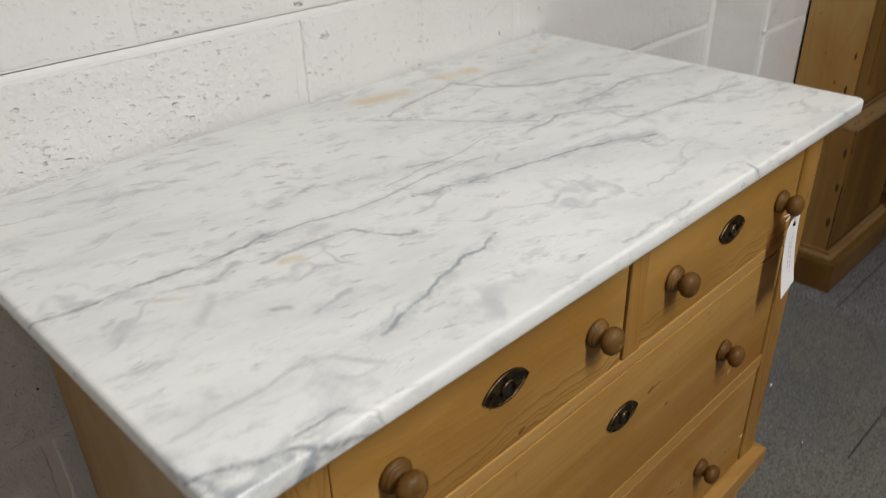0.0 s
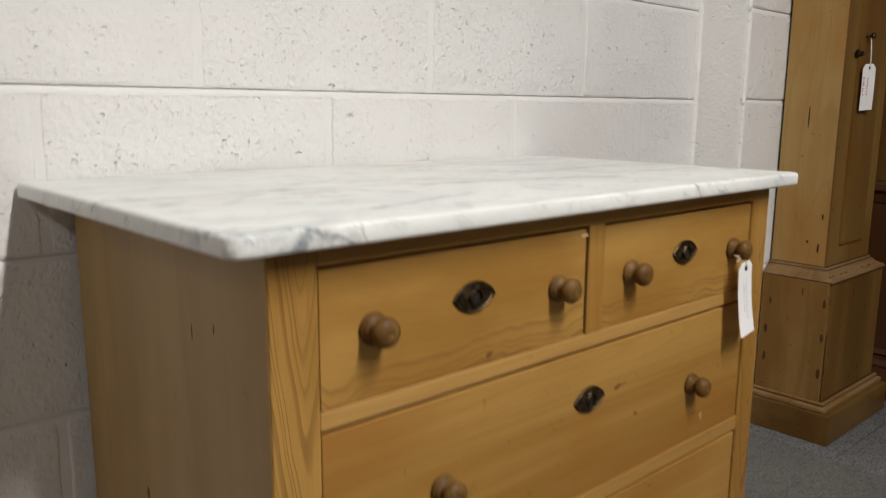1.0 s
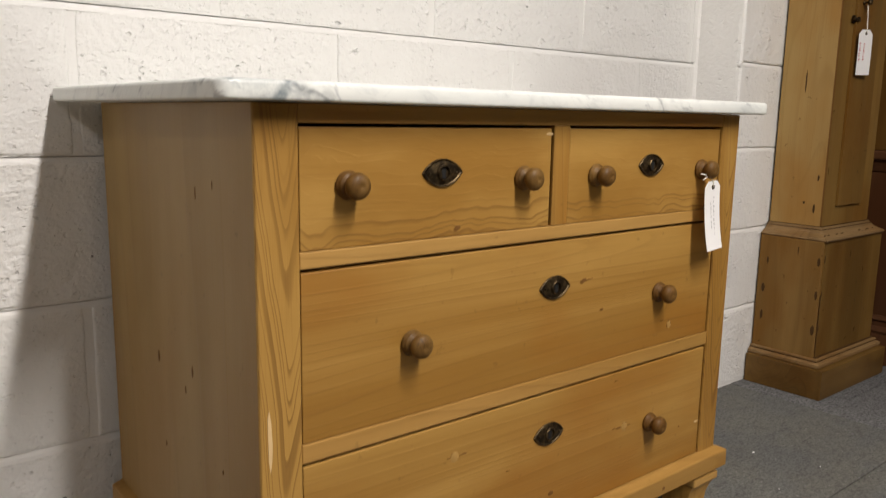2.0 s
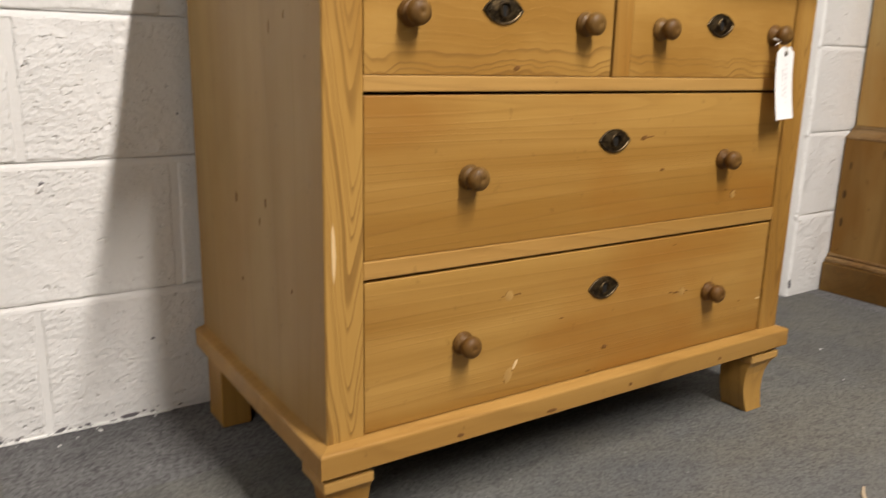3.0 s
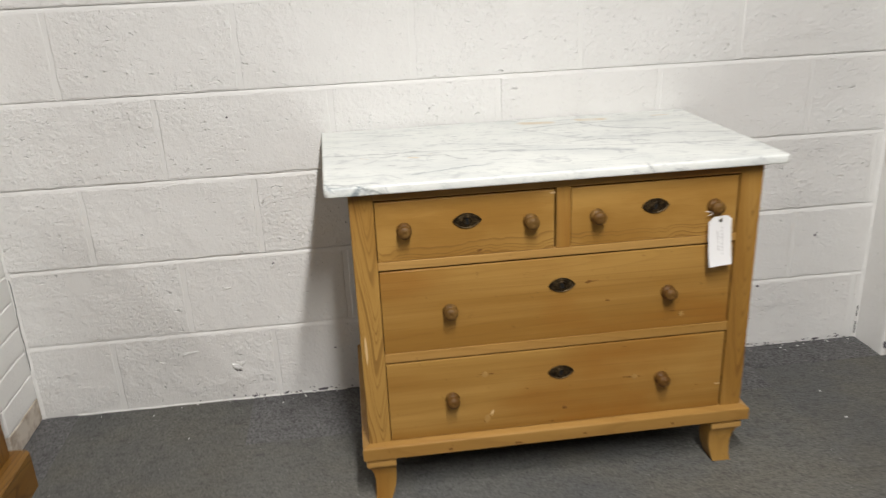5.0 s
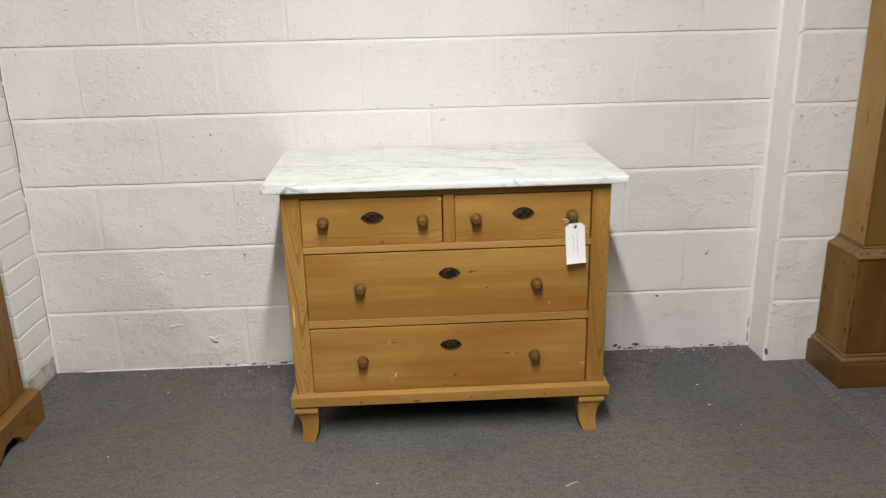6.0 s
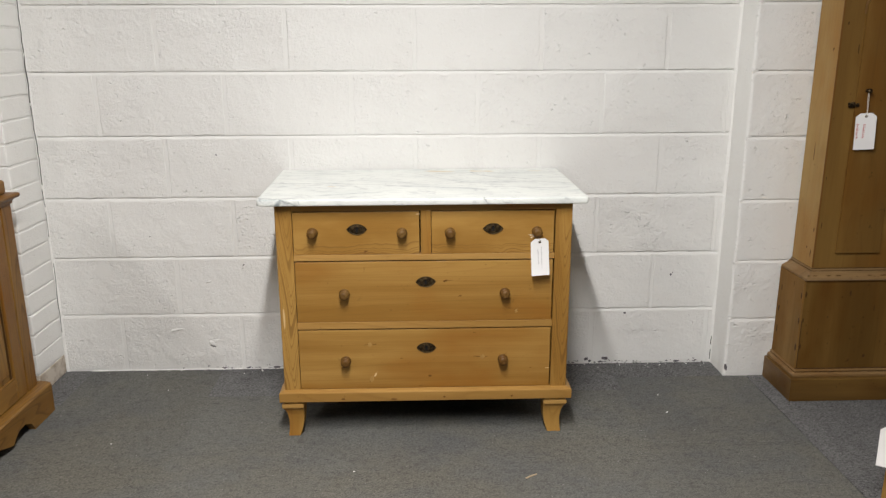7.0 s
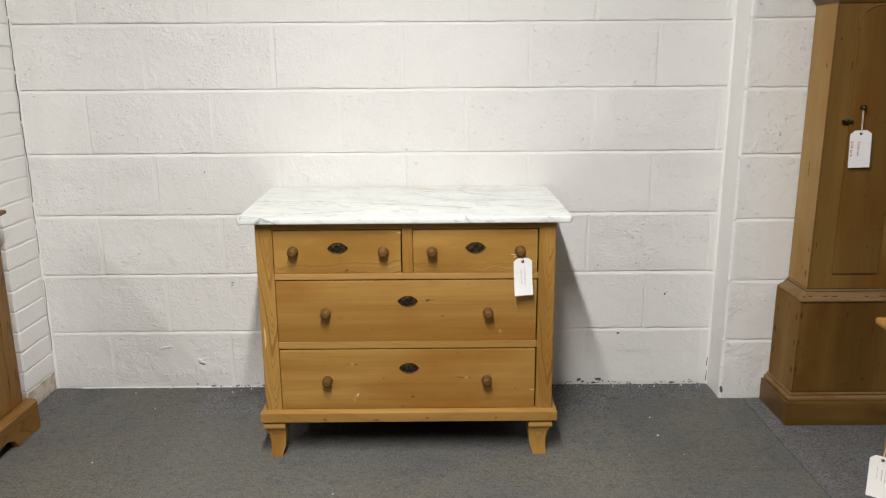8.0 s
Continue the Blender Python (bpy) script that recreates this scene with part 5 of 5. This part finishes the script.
for i in range(85):
    x = rng.uniform(0.58, RIGHT - 0.03) if i < 50 else rng.gauss(-0.66, 0.12)
    z, a, r0 = abs(rng.gauss(0, 0.007)) + 0.001, rng.uniform(0, 6.28), rng.uniform(0.0010, 0.0040)
    ring = [bm.verts.new((x + 1.6 * r0 * rng.uniform(0.5, 1.3) * math.cos(a + k * 1.2566), 0.0004, z + 0.7 * r0 * math.sin(a + k * 1.2566))) for k in range(5)]
    tip = bm.verts.new((x, -0.0016, z))
    for k in range(5):
        bm.faces.new((ring[k], ring[(k + 1) % 5], tip))
part("grime", bm, flake_dark, wall_north, "dark flecks along the foot of the wall")
# dripped white paint along the foot of the wall
xs = [-1.26 + 0.02 * i for i in range(40)]
drip = prism([(x, 0.003) for x in xs] + [(x, -0.003 - 0.007 * abs(noise.noise((x * 11, 2.0, 0)))) for x in xs[::-1]], "z", 0.0002, 0.0022)
tagged(part("paint_drip", drip, joint_paint, wall_north), "white paint run onto the carpet edge")

# ---- floor tiles ----
TILE_X = [-4.255 + 0.5 * i for i in range(18)]
TILE_Y = {-1.755: -0.30, -1.255: -0.16, -0.755: -0.244, -0.255: -0.236, 0.245: -0.240, 0.745: -0.128, 1.245: -0.40}
tile_cache = {}
for x in TILE_X[:-1]:
    y1, row = 0.012, 0
    x = round(x, 3)
    edge = TILE_Y.get(x, -0.30)
    while y1 > ROOM_S + 0.3:
        y0 = edge if row == 0 else y1 - 0.5
        dark = x >= 1.2 or (row == 0 and (x > -0.8 or x < -1.5))
        key = (round(y1 - y0, 3), dark, x > 0.5)
        seam = 0.0027 if x > 0.5 else 0.0
        if key not in tile_cache:
            tile_cache[key] = as_mesh("carpet_tile", box(-0.25 + seam / 2, 0.25 - seam / 2, -(y1 - y0) / 2 + seam / 2, (y1 - y0) / 2 - seam / 2, -0.006, 0.0, seam), carpet_dark if dark else carpet_worn)
        put("carpet_tile", tile_cache[key], floor, (x + 0.25, (y0 + y1) / 2, random.uniform(-0.0007, 0.0)))
        y1, row = y0, row + 1

# ---- wall blocks and bricks ----
block_cache = {}


def block_mesh(w, h, deep, name, material, rough_edge, cell):
    """A block with a softly rounded, slightly ragged face towards -y, centred on its face."""
    key = (round(w, 3), round(h, 3), material.name, random.randrange(5))
    if key in block_cache:
        return block_cache[key]
    bm = bmesh.new()
    nx, nz = max(3, round(w / cell)), max(2, round(h / cell))
    grid = {}
    r = random.Random(hash((round(w * 1000), round(h * 1000), key[3])))
    off = r.uniform(0, 50)
    xs = [-w / 2, -w / 2 + 0.0025, -w / 2 + 0.005] + [-w / 2 + w * i / nx for i in range(1, nx)] + [w / 2 - 0.005, w / 2 - 0.0025, w / 2]
    zs = [-h / 2, -h / 2 + 0.0025, -h / 2 + 0.005] + [-h / 2 + h * i / nz for i in range(1, nz)] + [h / 2 - 0.005, h / 2 - 0.0025, h / 2]
    for i, x in enumerate(xs):
        for j, z in enumerate(zs):
            rim = i in (0, len(xs) - 1) or j in (0, len(zs) - 1)
            y = 0.0022 if j in (0, len(zs) - 1) else 0.0018 if rim else 0.0
            y += 0.0012 * noise.noise((x * 9 + off, z * 9, off))
            dx = dz = 0.0
            if i < 3 or i > len(xs) - 4:
                dx = rough_edge * (noise.noise((off + 7, z * 22, (1 if i < 3 else 9))) + 0.6 * noise.noise((off + 5, z * 90, (3 if i < 3 else 7))))
            if j < 3 or j > len(zs) - 4:
                dz = rough_edge * (noise.noise((x * 22, off + 3, (2 if j < 3 else 8))) + 0.6 * noise.noise((x * 90, off + 1, (4 if j < 3 else 6))))
            grid[i, j] = bm.verts.new((x + dx, y, z + dz))
    for i in range(len(xs) - 1):
        for j in range(len(zs) - 1):
            bm.faces.new((grid[i, j], grid[i + 1, j], grid[i + 1, j + 1], grid[i, j + 1]))
    rim = [grid[i, 0] for i in range(len(xs))] + [grid[len(xs) - 1, j] for j in range(1, len(zs))]
    rim += [grid[i, len(zs) - 1] for i in range(len(xs) - 2, -1, -1)] + [grid[0, j] for j in range(len(zs) - 2, 0, -1)]
    back = [bm.verts.new((v.co.x, deep, v.co.z)) for v in rim]
    for i in range(len(rim)):
        j = (i + 1) % len(rim)
        bm.faces.new((rim[i], back[i], back[j], rim[j]))
    me = as_mesh(name, bm, material, smooth=True)
    block_cache[key] = me
    return me


def lay(parent, name, material, along, plane, a0, a1, joints, course, top, gap, rough_edge, deep, cell, first=0, side_gap=0.012):
    """Courses of pieces on a wall; along 'x' faces -y, 'y' faces +x or -x (plane's third value)."""
    k = first
    while k * course < top:
        z0, z1 = k * course, (k + 1) * course
        starts = joints(k)
        cuts = [a0] + [c for c in starts if a0 + 0.02 < c < a1 - 0.02] + [a1]
        for p, q in zip(cuts, cuts[1:]):
            w = q - p - side_gap
            me = block_mesh(w, course - gap, deep, name, material, rough_edge, cell)
            mid = (p + q) / 2
            z = (z0 + z1) / 2 + random.uniform(-0.0006, 0.0006)
            out = random.uniform(-0.0008, 0.0008)
            if along == "x":
                ob = put(name, me, parent, (mid, plane[0] + out, z))
                ob.rotation_euler = (0, radians(random.uniform(-0.08, 0.08)), 0)
            else:
                ob = put(name, me, parent, (plane[0] + out, mid, z))
                ob.rotation_euler = (0, 0, radians(90 if plane[1] > 0 else -90))
        k += 1


def stretcher(k):
    return [0.45 * i + (0.225 if k % 2 == 0 else 0.0) for i in range(-9, 12)]


lay(wall_north, "block", block_paint, "x", (0.0,), LEFT - 0.006, RIGHT + 0.006, stretcher, 0.225, CEILING - 0.1, 0.0095, 0.0028, 0.02, 0.012)
lay(wall_pier_east, "block", block_paint, "x", (PIER_R,), RIGHT, 3.0, lambda k: [RIGHT + 0.45 * i + (0.225 if k % 2 else 0) for i in range(1, 9)], 0.225, CEILING - 0.1, 0.0095, 0.0028, 0.02, 0.012)
part("paint_skin", prism([(RIGHT - 0.0002, 0.003), (RIGHT - 0.0010, -0.020), (RIGHT + 0.0004, -0.070), (RIGHT - 0.0006, PIER_R + 0.012), (RIGHT + 0.0010, PIER_R + 0.004), (RIGHT + 0.0055, PIER_R + 0.0002), (RIGHT + 0.02, PIER_R + 0.003), (RIGHT + 0.02, 0.003)], "z", -0.002, CEILING - 0.1), return_paint, wall_pier_east, "thickly painted smooth return of the pier")
for skin, low, high in ((stained_brick, 0, 0.07), (brick_paint, 1, 1.9)):
    lay(wall_pier_west, "brick", skin, "y", (LEFT, 1), PIER_L, -0.002, lambda k: [], 0.0752, high, 0.0048, 0.0034, 0.02, 0.02, first=low, side_gap=0.003)
    lay(wall_pier_west, "brick", skin, "x", (PIER_L,), -2.05, LEFT, lambda k: [LEFT - 0.225 * i - (0.1125 if k % 2 else 0) for i in range(0, 4)], 0.0752, high, 0.0048, 0.0034, 0.02, 0.02, first=low, side_gap=0.004)

# lumps of mortar on the pier's corner at the bed joints
for k in range(1, 31):
    bm = bmesh.new()
    bmesh.ops.create_icosphere(bm, subdivisions=2, radius=1.0)
    big = 1.0 if k < 7 else random.uniform(0.45, 0.9)
    for v in bm.verts:
        f = big * (1 + 0.35 * noise.noise(v.co * 2.1 + Vector((k, 0, 0))))
        v.co = Vector((v.co.x * 0.0055 * f, v.co.y * 0.0042 * f, v.co.z * (0.006 + 0.002 * (k % 3)) * f))
    z = 0.225 * k + random.uniform(-0.004, 0.006) if k < 7 else random.uniform(0.02, 1.5)
    put("mortar_lump", as_mesh("mortar_lump", bm, joint_paint, smooth=True), wall_pier_east, (RIGHT + 0.003, PIER_R + 0.004, z))

# bed joints: weathered mortar that leaves a thin open slot under the upper block; the upright joints are nearly flush
for k in range(0, 14):
    z = 0.225 * k
    for wall, y, x0, x1 in ((wall_north, 0.0, LEFT - 0.004, RIGHT + 0.001), (wall_pier_east, PIER_R, RIGHT + 0.004, 3.0)):
        low = z + 0.0046 if k else -0.009
        part("mortar_fill", box(x0, x1, y + MORTAR, y + MORTAR + 0.010, low, min(z + 0.225 - 0.0078, CEILING - 0.002), 0), joint_paint, wall)
        if k:
            bed = prism([(y - 0.0002, z - 0.0080), (y + 0.0010, z - 0.0030), (y + 0.0040, z + 0.0027), (y + 0.0130, z + 0.0037), (y + 0.0150, z + 0.0037), (y + 0.0150, z - 0.0080)], "x", x0, x1)
            part("mortar_joint", bed, joint_paint, wall)
